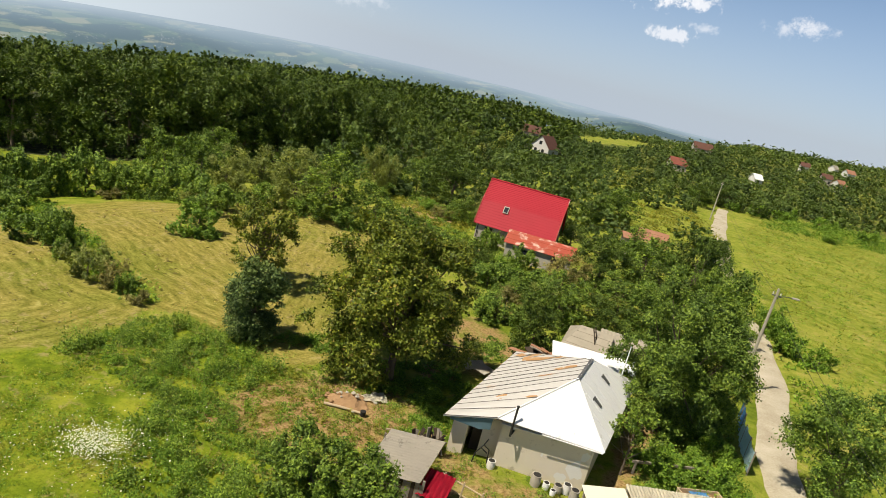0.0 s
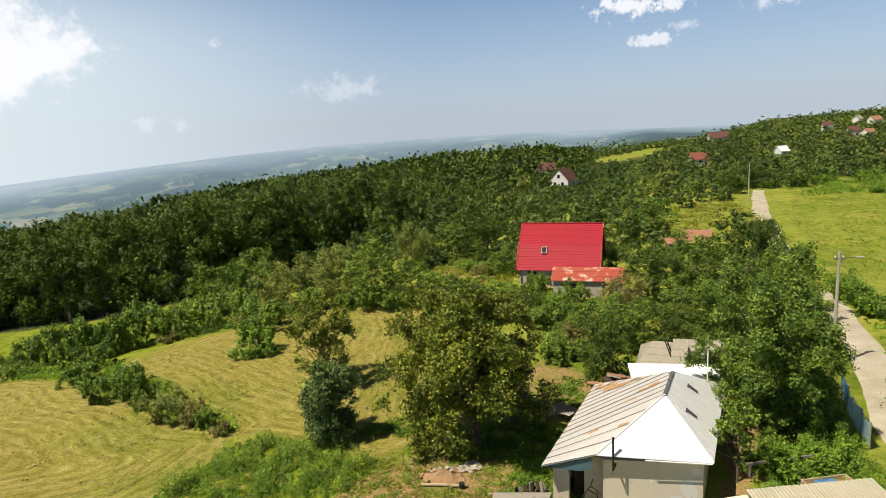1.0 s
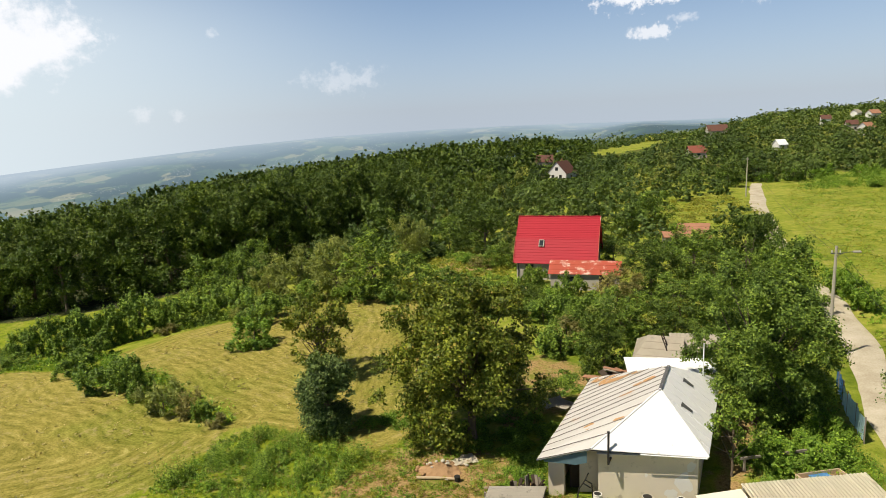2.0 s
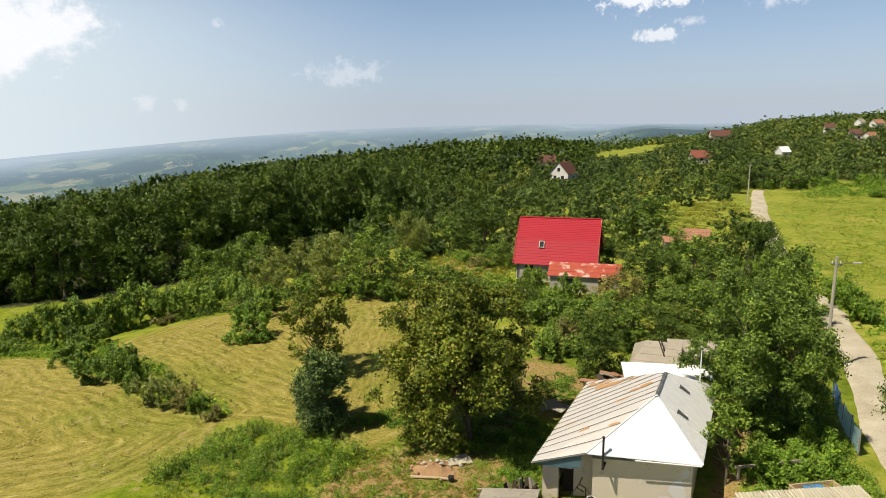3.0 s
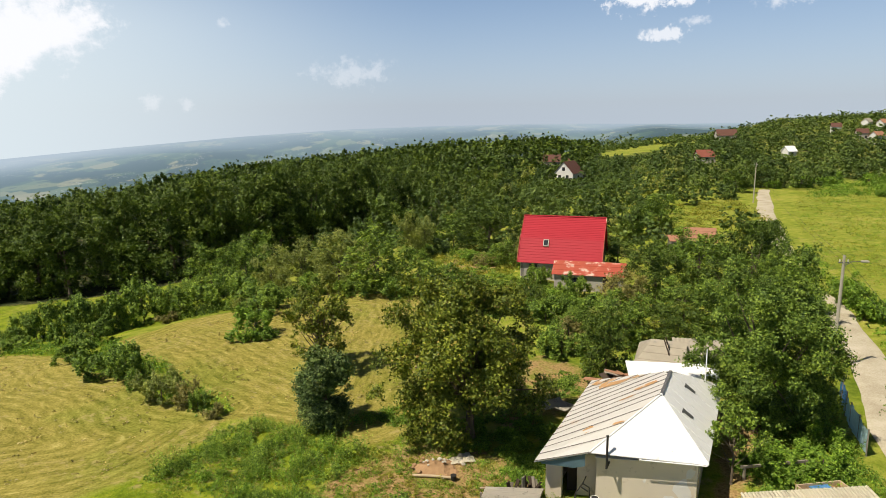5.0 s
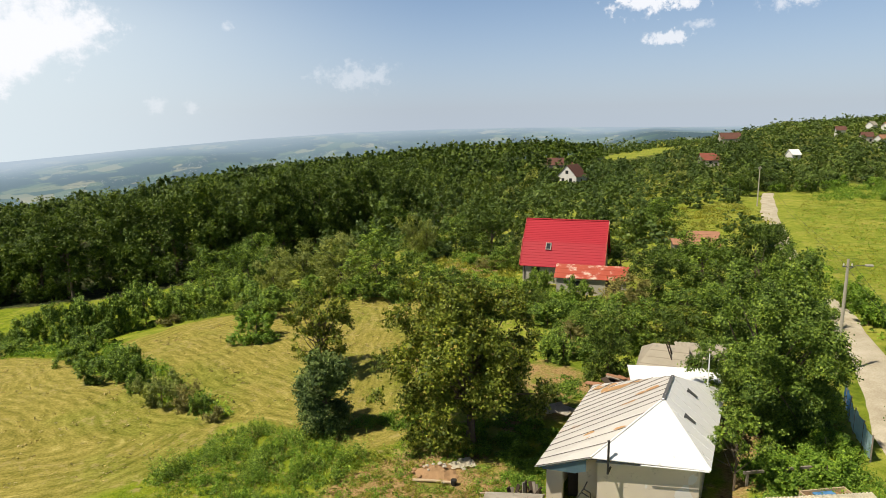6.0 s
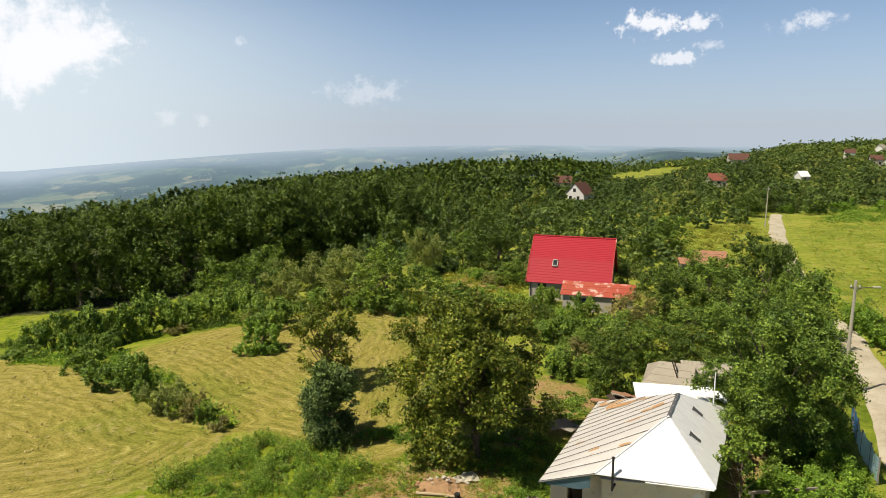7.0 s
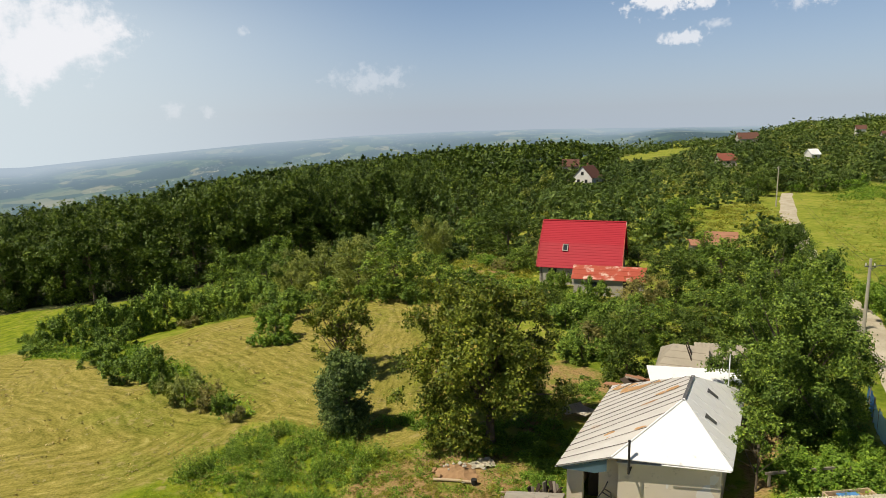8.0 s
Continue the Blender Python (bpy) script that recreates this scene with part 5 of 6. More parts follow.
def gable_house(name, label, x, y, z, turn, length, run, wall_h, ridge_h, wall, roof, category="house", eave=0.35, windows=(), door=None, chimney=None, courses=0, back=None, group="", knee=None, hip=0.0):
    """A house with its ridge along its own x axis: four walls with gables, two roof slopes of real thickness, windows with frames."""
    ob = thing(name, x, y, z, turn, label, category, group)
    back = run if back is None else back
    rise = (ridge_h - wall_h) / run
    knee = knee or (run * 0.5, ridge_h - rise * run * 0.5)

    def fall(q):
        """The front slope's height at q metres from the ridge, with a knee part way down."""
        if q < knee[0]:
            return ridge_h + (knee[1] - ridge_h) * q / knee[0]
        return knee[1] + (wall_h - knee[1]) * (q - knee[0]) / (run - knee[0])

    def gable(x0, x1):
        bm = bmesh.new()
        prof = [(-run + 0.02, -0.3), (back - 0.02, -0.3), (back - 0.02, ridge_h - rise * back - 0.05), (0, ridge_h - 0.08), (-knee[0], knee[1] - 0.1), (-run + 0.02, wall_h - 0.05)]
        a, b = [bm.verts.new((x0, q, h)) for q, h in prof], [bm.verts.new((x1, q, h)) for q, h in prof]
        bm.faces.new(a)
        bm.faces.new(b[::-1])
        for i in range(6):
            j = (i + 1) % 6
            bm.faces.new((a[i], b[i], b[j], a[j]))
        return bm

    half = length / 2
    if hip:
        bm = bmesh.new()
        box(bm, -half, -half + 0.25, -run, back, -0.3, wall_h - 0.06)
        part("wall", bm, wall, ob)
        bm = bmesh.new()
        low = ridge_h - rise * (run + eave)
        slab(bm, [(-half - eave, -run - eave, low), (-half - eave + hip, 0, ridge_h), (-half - eave, back + eave, ridge_h - rise * (back + eave))], 0.06)
        part("hip_roof", bm, roof, ob)
    else:
        part("wall", gable(-half, -half + 0.25), wall, ob)
    part("wall", gable(half - 0.25, half), wall, ob)
    bm = bmesh.new()
    box(bm, -half + 0.252, half - 0.252, -run, -run + 0.25, -0.3, wall_h - 0.06)
    part("wall", bm, wall, ob)
    bm = bmesh.new()
    box(bm, -half + 0.252, half - 0.252, back - 0.25, back, -0.3, ridge_h - rise * back - 0.06)
    part("wall", bm, wall, ob)
    for sign, span in ((-1, run), (1, back)):
        end = span + eave
        low = ridge_h - rise * end
        x0, x1 = -half - eave, half + eave
        if courses and sign < 0:
            for k in range(courses):
                a, b = end * k / courses, end * (k + 1) / courses
                bm = bmesh.new()
                xa, xb = x0 + hip * (1 - a / end), x0 + hip * (1 - b / end)
                slab(bm, [(xb, -b, fall(b) + 0.03), (x1, -b, fall(b) + 0.03), (x1, -a, fall(a)), (xa, -a, fall(a))], 0.05)
                part("roof_course", bm, roof, ob)
        else:
            bm = bmesh.new()
            c = [(x0, sign * end, low), (x1, sign * end, low), (x1, 0, ridge_h), (x0 + hip, 0, ridge_h)]
            slab(bm, c if sign < 0 else c[::-1], 0.08)
            part("roof", bm, roof, ob)
    for side, u, h, w, t in windows:
        q = -run - 0.03 if side == "front" else None
        frame_bm, pane = bmesh.new(), bmesh.new()
        if side == "front":
            for a, b, c, d in ((u - w / 2, u + w / 2, h, h + 0.07), (u - w / 2, u + w / 2, h + t - 0.07, h + t), (u - w / 2, u - w / 2 + 0.07, h + 0.07, h + t - 0.07), (u + w / 2 - 0.07, u + w / 2, h + 0.07, h + t - 0.07)):
                box(frame_bm, a, b, q - 0.02, q + 0.06, c, d)
            box(pane, u - w / 2 + 0.05, u + w / 2 - 0.05, q, q + 0.03, h + 0.05, h + t - 0.05)
        else:
            g = -half - 0.03 if side == "left" else half + 0.03
            for a, b, c, d in ((u - w / 2, u + w / 2, h, h + 0.07), (u - w / 2, u + w / 2, h + t - 0.07, h + t), (u - w / 2, u - w / 2 + 0.07, h + 0.07, h + t - 0.07), (u + w / 2 - 0.07, u + w / 2, h + 0.07, h + t - 0.07)):
                box(frame_bm, g - 0.04, g + 0.04, a, b, c, d)
            box(pane, g - 0.015, g + 0.015, u - w / 2 + 0.05, u + w / 2 - 0.05, h + 0.05, h + t - 0.05)
        window = part("window", frame_bm, WOOD_GREY, ob)
        part("pane", pane, GLASS, window)
    if door:
        u, w, h = door
        bm = bmesh.new()
        box(bm, u - w / 2, u + w / 2, -run - 0.05, -run + 0.02, 0, h)
        part("door", bm, WOOD_DARK, ob)
    if chimney:
        u, q, h = chimney
        bm = bmesh.new()
        box(bm, u - 0.25, u + 0.25, q - 0.25, q + 0.25, ridge_h - rise * abs(q) - 0.4, h)
        box(bm, u - 0.31, u + 0.31, q - 0.31, q + 0.31, h, h + 0.1)
        part("chimney", bm, CLAY_ROOF, ob)
    return ob


def red_house():
    ob = gable_house("red_roofed_house", "house with a steep bright red metal roof", 13.44, 70.52, 0.0, -19, 8.5, 3.55, 2.35, 6.5, PLASTER_GREY, RED_TIN, eave=0.3, courses=22, knee=(2.25, 4.35),
                     windows=(("front", -2.8, 0.7, 1.0, 1.1),))
    # skylight in the lower front slope
    slope = Matrix.Translation((-1.6, -2.55, 3.89)) @ Euler((math.atan2(2.0, 1.3), 0, 0)).to_matrix().to_4x4()
    bm = bmesh.new()
    for b in ((-0.3, 0.3, -0.4, -0.32), (-0.3, 0.3, 0.32, 0.4), (-0.3, -0.22, -0.32, 0.32), (0.22, 0.3, -0.32, 0.32)):
        box(bm, b[0], b[1], b[2], b[3], 0.0, 0.16, slope)
    light = part("skylight", bm, PLASTER_GREY, ob, "small skylight with a pale frame")
    bm = bmesh.new()
    box(bm, -0.22, 0.22, -0.32, 0.32, 0.04, 0.10, slope)
    part("pane", bm, GLASS, light)
    # pale verge boards, ridge, downpipe
    for x in (-4.57, 4.57):
        bm = bmesh.new()
        tube(bm, [(x, 0, 6.55, 0.06), (x, -2.25, 4.4, 0.06), (x, -3.86, 1.96, 0.06)], 6)
        part("verge", bm, RED_PALE, ob)
    bm = bmesh.new()
    tube(bm, [(-4.55, 0, 6.55, 0.09), (4.55, 0, 6.55, 0.09)], 8)
    part("ridge", bm, RED_TIN, ob)
    bm = bmesh.new()
    tube(bm, [(-4.05, -3.66, 2.1, 0.05), (-4.05, -3.66, 0.0, 0.05)], 6)
    part("downpipe", bm, SOOT, ob)
    # the wide door is a dark panel put in for a shaded opening
    annex = gable_house("red_annex", "low annex with a faded red and white tin roof", 14.9, 64.1, 0.0, -17, 6.8, 1.9, 1.85, 2.75, PLASTER_GREY, RED_PALE, eave=0.25, back=0.9, courses=3,
                        windows=(("front", -1.4, 0.6, 1.1, 0.9),), door=(2.2, 1.5, 1.8))
    return ob, annex


red_house()

gable_house("white_village_house", "white gabled house with a brown tiled roof", 49.5, 253.3, None, 55, 10, 4.0, 4.3, 8.6, PLASTER_WHITE, BROWN_ROOF, windows=(("left", 0, 5.0, 1.2, 1.4), ("left", -1.6, 2.0, 1.2, 1.4), ("left", 1.6, 2.0, 1.2, 1.4), ("front", 0, 1.8, 1.4, 1.3)), chimney=(1, 0.5, 9.3))
gable_house("brown_roofed_house", "house with a brown roof among the trees", 55.7, 330.0, None, -8, 8, 3.6, 5.4, 8.6, PLASTER_GREY, BROWN_ROOF, windows=(("front", 0, 1.8, 1.2, 1.3),))
gable_house("brown_roofed_house", "wide hillside house with a low brown roof", 169.2, 386.6, None, -10, 11, 4.5, 4.0, 7.4, PLASTER_GREY, BROWN_ROOF, windows=(("front", -3, 1, 1.2, 1.3), ("front", 3, 1, 1.2, 1.3)))
gable_house("white_shed", "small white shed on the hillside", 136.9, 254.3, None, 12, 3.8, 1.9, 2.6, 4.4, PLASTER_WHITE, WHITE_TIN, category="shed", door=(0, 0.9, 1.9))
gable_house("red_roofed_cottage", "cottage with a dull red roof in the trees", 103.4, 253.9, None, -5, 6.5, 3.0, 2.8, 5.2, PLASTER_GREY, RED_BROWN, windows=(("front", 0, 1, 1.2, 1.2),))
for x, y, z, turn, length, roof, wall in ((188.5, 280.0, None, 20, 6.5, CLAY_ROOF, PLASTER_WHITE), (193.7, 298.6, None, -15, 6.0, BROWN_ROOF, PLASTER_GREY), (231.6, 339.7, None, 10, 7.0, CLAY_ROOF, PLASTER_WHITE), (234.2, 357.6, None, 30, 6.0, ASBESTOS, PLASTER_WHITE),
                                          (210.6, 346.6, None, -20, 6.0, BROWN_ROOF, PLASTER_WHITE)):
    gable_house("hillside_house", "small gabled house on the wooded hillside", x, y, z, turn, length * 0.75, length * 0.32, 3.6, 5.4, wall, roof, windows=(("front", -1.2, 1.0, 1.0, 1.2), ("front", 1.2, 1.0, 1.0, 1.2)), group="houses on the hillside")
gable_house("tiled_shed", "small shed with a clay-tiled roof", 32.5, 80.0, -0.3, -16, 3.2, 1.9, 2.5, 3.8, PLASTER_GREY, CLAY_ROOF, category="shed", courses=4)
gable_house("tiled_lean_to", "low lean-to with a clay-tiled roof", 29.9, 79.4, 0.0, -8, 2.6, 1.3, 2.3, 2.7, PLASTER_GREY, CLAY_ROOF, category="shed")

# ---- yard buildings behind the old house ----


def yard_buildings():
    ob = thing("white_annex", 13.2, 35.2, 0.0, -10, "low annex with a white tin roof behind the farmhouse", "shed")
    for b in ((-2.3, 2.3, -0.9, -0.7), (-2.3, 2.3, 0.4, 0.6), (-2.3, -2.1, -0.698, 0.398), (2.1, 2.3, -0.698, 0.398)):
        bm = bmesh.new()
        box(bm, b[0], b[1], b[2], b[3], -0.2, 2.45)
        part("wall", bm, PLASTER, ob)
    for k in range(8):
        x0, x1 = -2.6 + k * 0.65, -2.6 + (k + 1) * 0.65
        bm = bmesh.new()
        slab(bm, [(x0, -1.2, 2.55 + 0.008 * (k % 2)), (x1, -1.2, 2.55 + 0.008 * (k % 2)), (x1, 0.75, 2.72 + 0.008 * (k % 2)), (x0, 0.75, 2.72 + 0.008 * (k % 2))], 0.03)
        part("roof_sheet", bm, WHITE_TIN, ob)
    gable_house("grey_barn", "old barn with a grey fibre-cement roof", 13.55, 38.2, 0.0, -22, 2.5, 2.0, 2.4, 3.35, WOOD_GREY, ASBESTOS, category="barn", eave=0.25, courses=4, hip=0.9)
    ob = thing("open_shed", 16.1, 38.7, 0.0, -14, "open shed with a pale corrugated roof and dark inside", "shed")
    for x, y in ((-1.2, -0.9), (0.0, -0.9), (1.3, -0.9), (-1.2, 1.0), (1.3, 1.0)):
        bm = bmesh.new()
        box(bm, x - 0.07, x + 0.07, y - 0.07, y + 0.07, -0.1, 2.4)
        part("post", bm, WHITE_TIN if x == 0.0 else WOOD_GREY, ob)
    bm = bmesh.new()
    box(bm, -1.2, 1.3, 1.08, 1.14, 0, 2.4)
    part("back_wall", bm, WOOD_DARK, ob)
    bm = bmesh.new()
    for k in range(24):
        x0 = -1.5 + k * 0.13
        a = 0.03 * (k % 2)
        c = 0.03 * ((k + 1) % 2)
        vs = [bm.verts.new(p) for p in ((x0, -1.3, 2.42 + a), (x0 + 0.13, -1.3, 2.42 + c), (x0 + 0.13, 1.3, 2.75 + c), (x0, 1.3, 2.75 + a))]
        bm.faces.new(vs)
    bmesh.ops.remove_doubles(bm, verts=bm.verts[:], dist=0.001)
    bmesh.ops.solidify(bm, geom=bm.faces[:], thickness=0.015)
    part("corrugated_roof", bm, ASBESTOS, ob)
    # ladder leaning on the barn's roof
    ob = thing("ladder", 14.6, 36.6, 0.0, 60, "grey wooden ladder leaning on the barn's roof", "ladder")
    lean = Euler((radians(-20), 0, 0)).to_matrix().to_4x4()
    for x in (-0.22, 0.22):
        bm = bmesh.new()
        box(bm, x - 0.03, x + 0.03, -0.03, 0.03, 0, 4.0, lean)
        part("rail", bm, WOOD_DARK, ob)
    for k in range(11):
        bm = bmesh.new()
        box(bm, -0.19, 0.19, -0.02, 0.02, 0.3 + k * 0.34, 0.34 + k * 0.34, lean)
        part("rung", bm, WOOD_DARK, ob)


yard_buildings()


def corrugated(bm, x0, x1, y0, y1, z0, z1, pitch=0.15, amp=0.025, thick=0.012):
    n = max(2, int((x1 - x0) / pitch * 2))
    top = [[bm.verts.new((x0 + (x1 - x0) * k / n, y, z + amp * (1 if k % 2 else -1))) for k in range(n + 1)] for y, z in ((y0, z0), (y1, z1))]
    for k in range(n):
        bm.faces.new((top[0][k], top[0][k + 1], top[1][k + 1], top[1][k]))
    bmesh.ops.solidify(bm, geom=bm.faces[:], thickness=thick)


def front_shed():
    ob = thing("lean_shed", 2.26, 23.07, 0.0, -5, "small shed with a pale corrugated roof", "shed")
    for k, (y0, y1) in enumerate(((-1.25, -0.38), (-0.42, 0.48), (0.44, 1.32))):
        bm = bmesh.new()
        corrugated(bm, y0, y1, -1.2, 1.2, 0.0, 0.0)
        tilt = Matrix(((0.29, 1, 0, 0), (1, 0, 0, 0), (0.157, 0, 1, 1.575 + 0.014 * k), (0, 0, 0, 1)))
        bmesh.ops.transform(bm, matrix=tilt, verts=bm.verts[:])
        part("corrugated_sheet", bm, PALE_SHEET, ob)
    for x, y, h in ((-1.0, -1.05, 1.35), (1.0, -1.05, 1.35), (-1.0, 1.1, 1.68), (1.0, 1.1, 1.68)):
        bm = bmesh.new()
        box(bm, x - 0.05, x + 0.05, y - 0.05, y + 0.05, -0.1, h)
        part("post", bm, WOOD_GREY, ob)
    for y, h in ((-1.1, 1.3), (1.15, 1.6)):
        for k in range(12):
            bm = bmesh.new()
            box(bm, -1.0 + k * 0.168, -0.845 + k * 0.168, y - 0.015, y + 0.015, -0.05, h - 0.06 * ((k * 7) % 3))
            part("board", bm, WOOD_GREY if k % 3 else WOOD_DARK, ob)
    bm = bmesh.new()
    box(bm, -1.05, 1.1, 1.28, 1.34, 1.74, 1.8)
    part("batten", bm, WOOD_PALE, ob)
    ob = thing("red_sheet", 3.75, 22.4, 0.55, -20, "red ribbed metal sheet on a low hutch", "hutch")
    bm = bmesh.new()
    corrugated(bm, -0.6, 0.6, -0.8, 0.8, 0.25, 0.5, 0.2, 0.03)
    part("roof_sheet", bm, RED_CLOTH, ob)
    for b in ((-0.5, 0.5, -0.7, -0.66), (-0.5, 0.5, 0.66, 0.7), (-0.5, -0.46, -0.656, 0.656), (0.46, 0.5, -0.656, 0.656)):
        bm = bmesh.new()
        box(bm, *b, -0.6, 0.2)
        part("side", bm, WOOD_DARK, ob)
    ob = thing("rail_fence", 4.9, 22.8, 0.0, -30, "rough pole fence beside the hutch", "fence")
    for x in (-0.9, 0.0, 0.9):
        bm = bmesh.new()
        tube(bm, [(x, 0, -0.1, 0.045), (x + 0.03, 0, 1.05, 0.04)], 6)
        part("post", bm, WOOD_PALE, ob)
    for z in (0.45, 0.95):
        bm = bmesh.new()
        tube(bm, [(-1.0, 0, z, 0.035), (1.0, 0.02, z - 0.06, 0.03)], 6)
        part("rail", bm, WOOD_PALE, ob)


front_shed()

# ---- utility poles and cables ----


def utility_pole(x, y, h, lamp, turn):
    ob = thing("utility_pole", x, y, None, turn, "grey concrete utility pole beside the dirt road", "utility pole", "poles along the road")
    bm = bmesh.new()
    tube(bm, [(0, 0, -0.3, 0.14), (0, 0, h * 0.5, 0.115), (0, 0, h, 0.085)], 8)
    part("pole", bm, CONCRETE, ob)
    bm = bmesh.new()
    box(bm, -0.32, 0.32, -0.04, 0.04, h - 0.55, h - 0.47)
    part("crossarm", bm, IRON, ob)
    for u in (-0.26, 0.26):
        bm = bmesh.new()
        tube(bm, [(u, 0, h - 0.47, 0.03), (u, 0, h - 0.38, 0.05), (u, 0, h - 0.28, 0.03)], 8)
        part("insulator", bm, PLASTER_WHITE, ob)
    if lamp:
        bm = bmesh.new()
        tube(bm, [(0, 0, h - 0.75, 0.03), (0.5, 0, h - 0.45, 0.028), (1.1, 0, h - 0.42, 0.025)], 6)
        part("lamp_arm", bm, IRON, ob)
        part("lamp_head", bevel_box(1.05, 1.55, -0.1, 0.1, h - 0.48, h - 0.36, 0.03), PLASTER_GREY, ob)
    return ob


POLES = [(26.4, 41.2, 8.0, True), (64.0, 131.0, 8.3, False), (14.9, 12.0, 8.0, False)]
for px, py, ph, lamp in POLES:
    utility_pole(px, py, ph, lamp, -8)


def cable(a, b, sag, offset):
    ob_name = "overhead_cable"
    bm = bmesh.new()
    path = []
    for k in range(17):
        t = k / 16
        p = Vector(a).lerp(Vector(b), t)
        path.append((p.x + offset, p.y, p.z - sag * 4 * t * (1 - t), 0.009))
    tube(bm, path, 4)
    tagged(part(ob_name, bm, SOOT), "thin dark overhead cable between poles", "cable", "overhead cables")


for off in (-0.26, 0.26):
    cable((26.4, 41.2, 7.75), (64.0, 131.0, 7.9), 1.3, off)
    cable((26.4, 41.2, 7.75), (14.9, 12.0, 7.75), 0.7, off)

# ---- fences ----


def road_fence():
    ob = thing("blue_fence", 23.2, 33.9, 0.0, 0, "blue and pale-blue sheet fence along the road", "fence")
    line = [(-2.0, -4.2), (-1.4, -2.6), (-0.9, -1.1), (-0.2, 0.4), (0.5, 1.9), (1.3, 3.4)]
    for k, ((x0, y0), (x1, y1)) in enumerate(zip(line, line[1:])):
        bm = bmesh.new()
        tube(bm, [(x0, y0, -0.1, 0.04), (x0, y0, 1.5, 0.04)], 6)
        part("post", bm, WOOD_GREY, ob)
        bm = bmesh.new()
        n = 8
        rows = [[bm.verts.new((x0 + (x1 - x0) * t / n + 0.03 * math.sin(t * 2.1 + k), y0 + (y1 - y0) * t / n, z + 0.05 * math.sin(t + k))) for t in range(n + 1)] for z in (0.05, 0.55, 1.3 + 0.12 * math.sin(k * 2.3))]
        for p, q in zip(rows, rows[1:]):
            for t in range(n):
                bm.faces.new((p[t], p[t + 1], q[t + 1], q[t]))
        bmesh.ops.solidify(bm, geom=bm.faces[:], thickness=0.02)
        part("panel", bm, (BLUE_PALE, BLUE_PALE, BLUE_PALE, BLUE_SHEET, BLUE_SHEET)[k], ob)
    ob = thing("garden_shed", 12.3, 24.4, 0.0, 4, "low garden shed with a cream corrugated roof", "shed")
    for k in range(6):
        bm = bmesh.new()
        corrugated(bm, k * 0.94, k * 0.94 + 0.97, -1.7, 0.02, 1.12, 1.42 + 0.012 * (k % 2), 0.16, 0.022)
        part("roof_sheet", bm, CREAM_SHEET, ob)
    bm = bmesh.new()
    slab(bm, [(-2.1, -1.4, 1.05), (-0.05, -1.4, 1.1), (-0.05, -0.1, 1.26), (-2.1, -0.2, 1.2)], 0.02)
    part("flat_sheet", bm, CREAM_SHEET, ob)
    for k in range(4):
        for y, h in ((-1.6, 1.05), (-0.06, 1.3)):
            bm = bmesh.new()
            box(bm, k * 1.8 + 0.05, k * 1.8 + 0.17, y - 0.06, y + 0.06, -0.1, h)
            part("post", bm, CONCRETE, ob)
    for k in range(2):
        bm = bmesh.new()
        box(bm, -2.0 + k * 1.7, -1.9 + k * 1.7, -0.5, -0.4, -0.1, 1.1)
        part("post", bm, WOOD_GREY, ob)
    for k in range(28):
        bm = bmesh.new()
        box(bm, 0.1 + k * 0.19, 0.27 + k * 0.19, -0.08, -0.05, -0.05, 1.26 - 0.03 * (k * 5 % 3))
        part("board", bm, WOOD_GREY, ob)
    ob = thing("cold_frame", 16.6, 25.7, -0.12, 8, "low timber cold frame with a blue board in it", "cold frame")
    for b in ((-1.1, 1.1, -0.32, -0.26), (-1.1, 1.1, 0.26, 0.32), (-1.1, -1.04, -0.258, 0.258), (1.04, 1.1, -0.258, 0.258)):
        part("side", bevel_box(*b, 0.0, 1.0, 0.01), WOOD_PALE, ob)
    part("lid_board", bevel_box(-0.5, 0.45, -0.25, 0.25, 0.86, 0.9, 0.008), BLUE_SHEET, ob, "bright blue painted board")
    part("soil_bed", bevel_box(-1.035, 1.035, -0.255, 0.255, 0.0, 0.8, 0.02), RUBBLE, ob)
    ob = thing("garden_rail", 15.6, 27.8, 0.0, 8, "grey wooden rail in the garden", "fence")
    for x in (-1.6, 0, 1.6):
        bm = bmesh.new()
        box(bm, x - 0.05, x + 0.05, -0.05, 0.05, -0.1, 0.8)
        part("post", bm, WOOD_GREY, ob)
    bm = bmesh.new()
    box(bm, -1.8, 1.8, -0.04, 0.04, 0.7, 0.82)
    part("rail", bm, WOOD_GREY, ob)


road_fence()

# ---- loose things in the yard ----


def rock(seed, r, flat=0.6):
    rng = np.random.default_rng(seed)
    bm = bmesh.new()
    bmesh.ops.create_icosphere(bm, subdivisions=2, radius=r)
    for v in bm.verts:
        v.co *= 1 + 0.28 * noise.noise(v.co * (1.6 / r) + Vector((seed, 0, 0)))
        v.co.z *= flat
    return bm


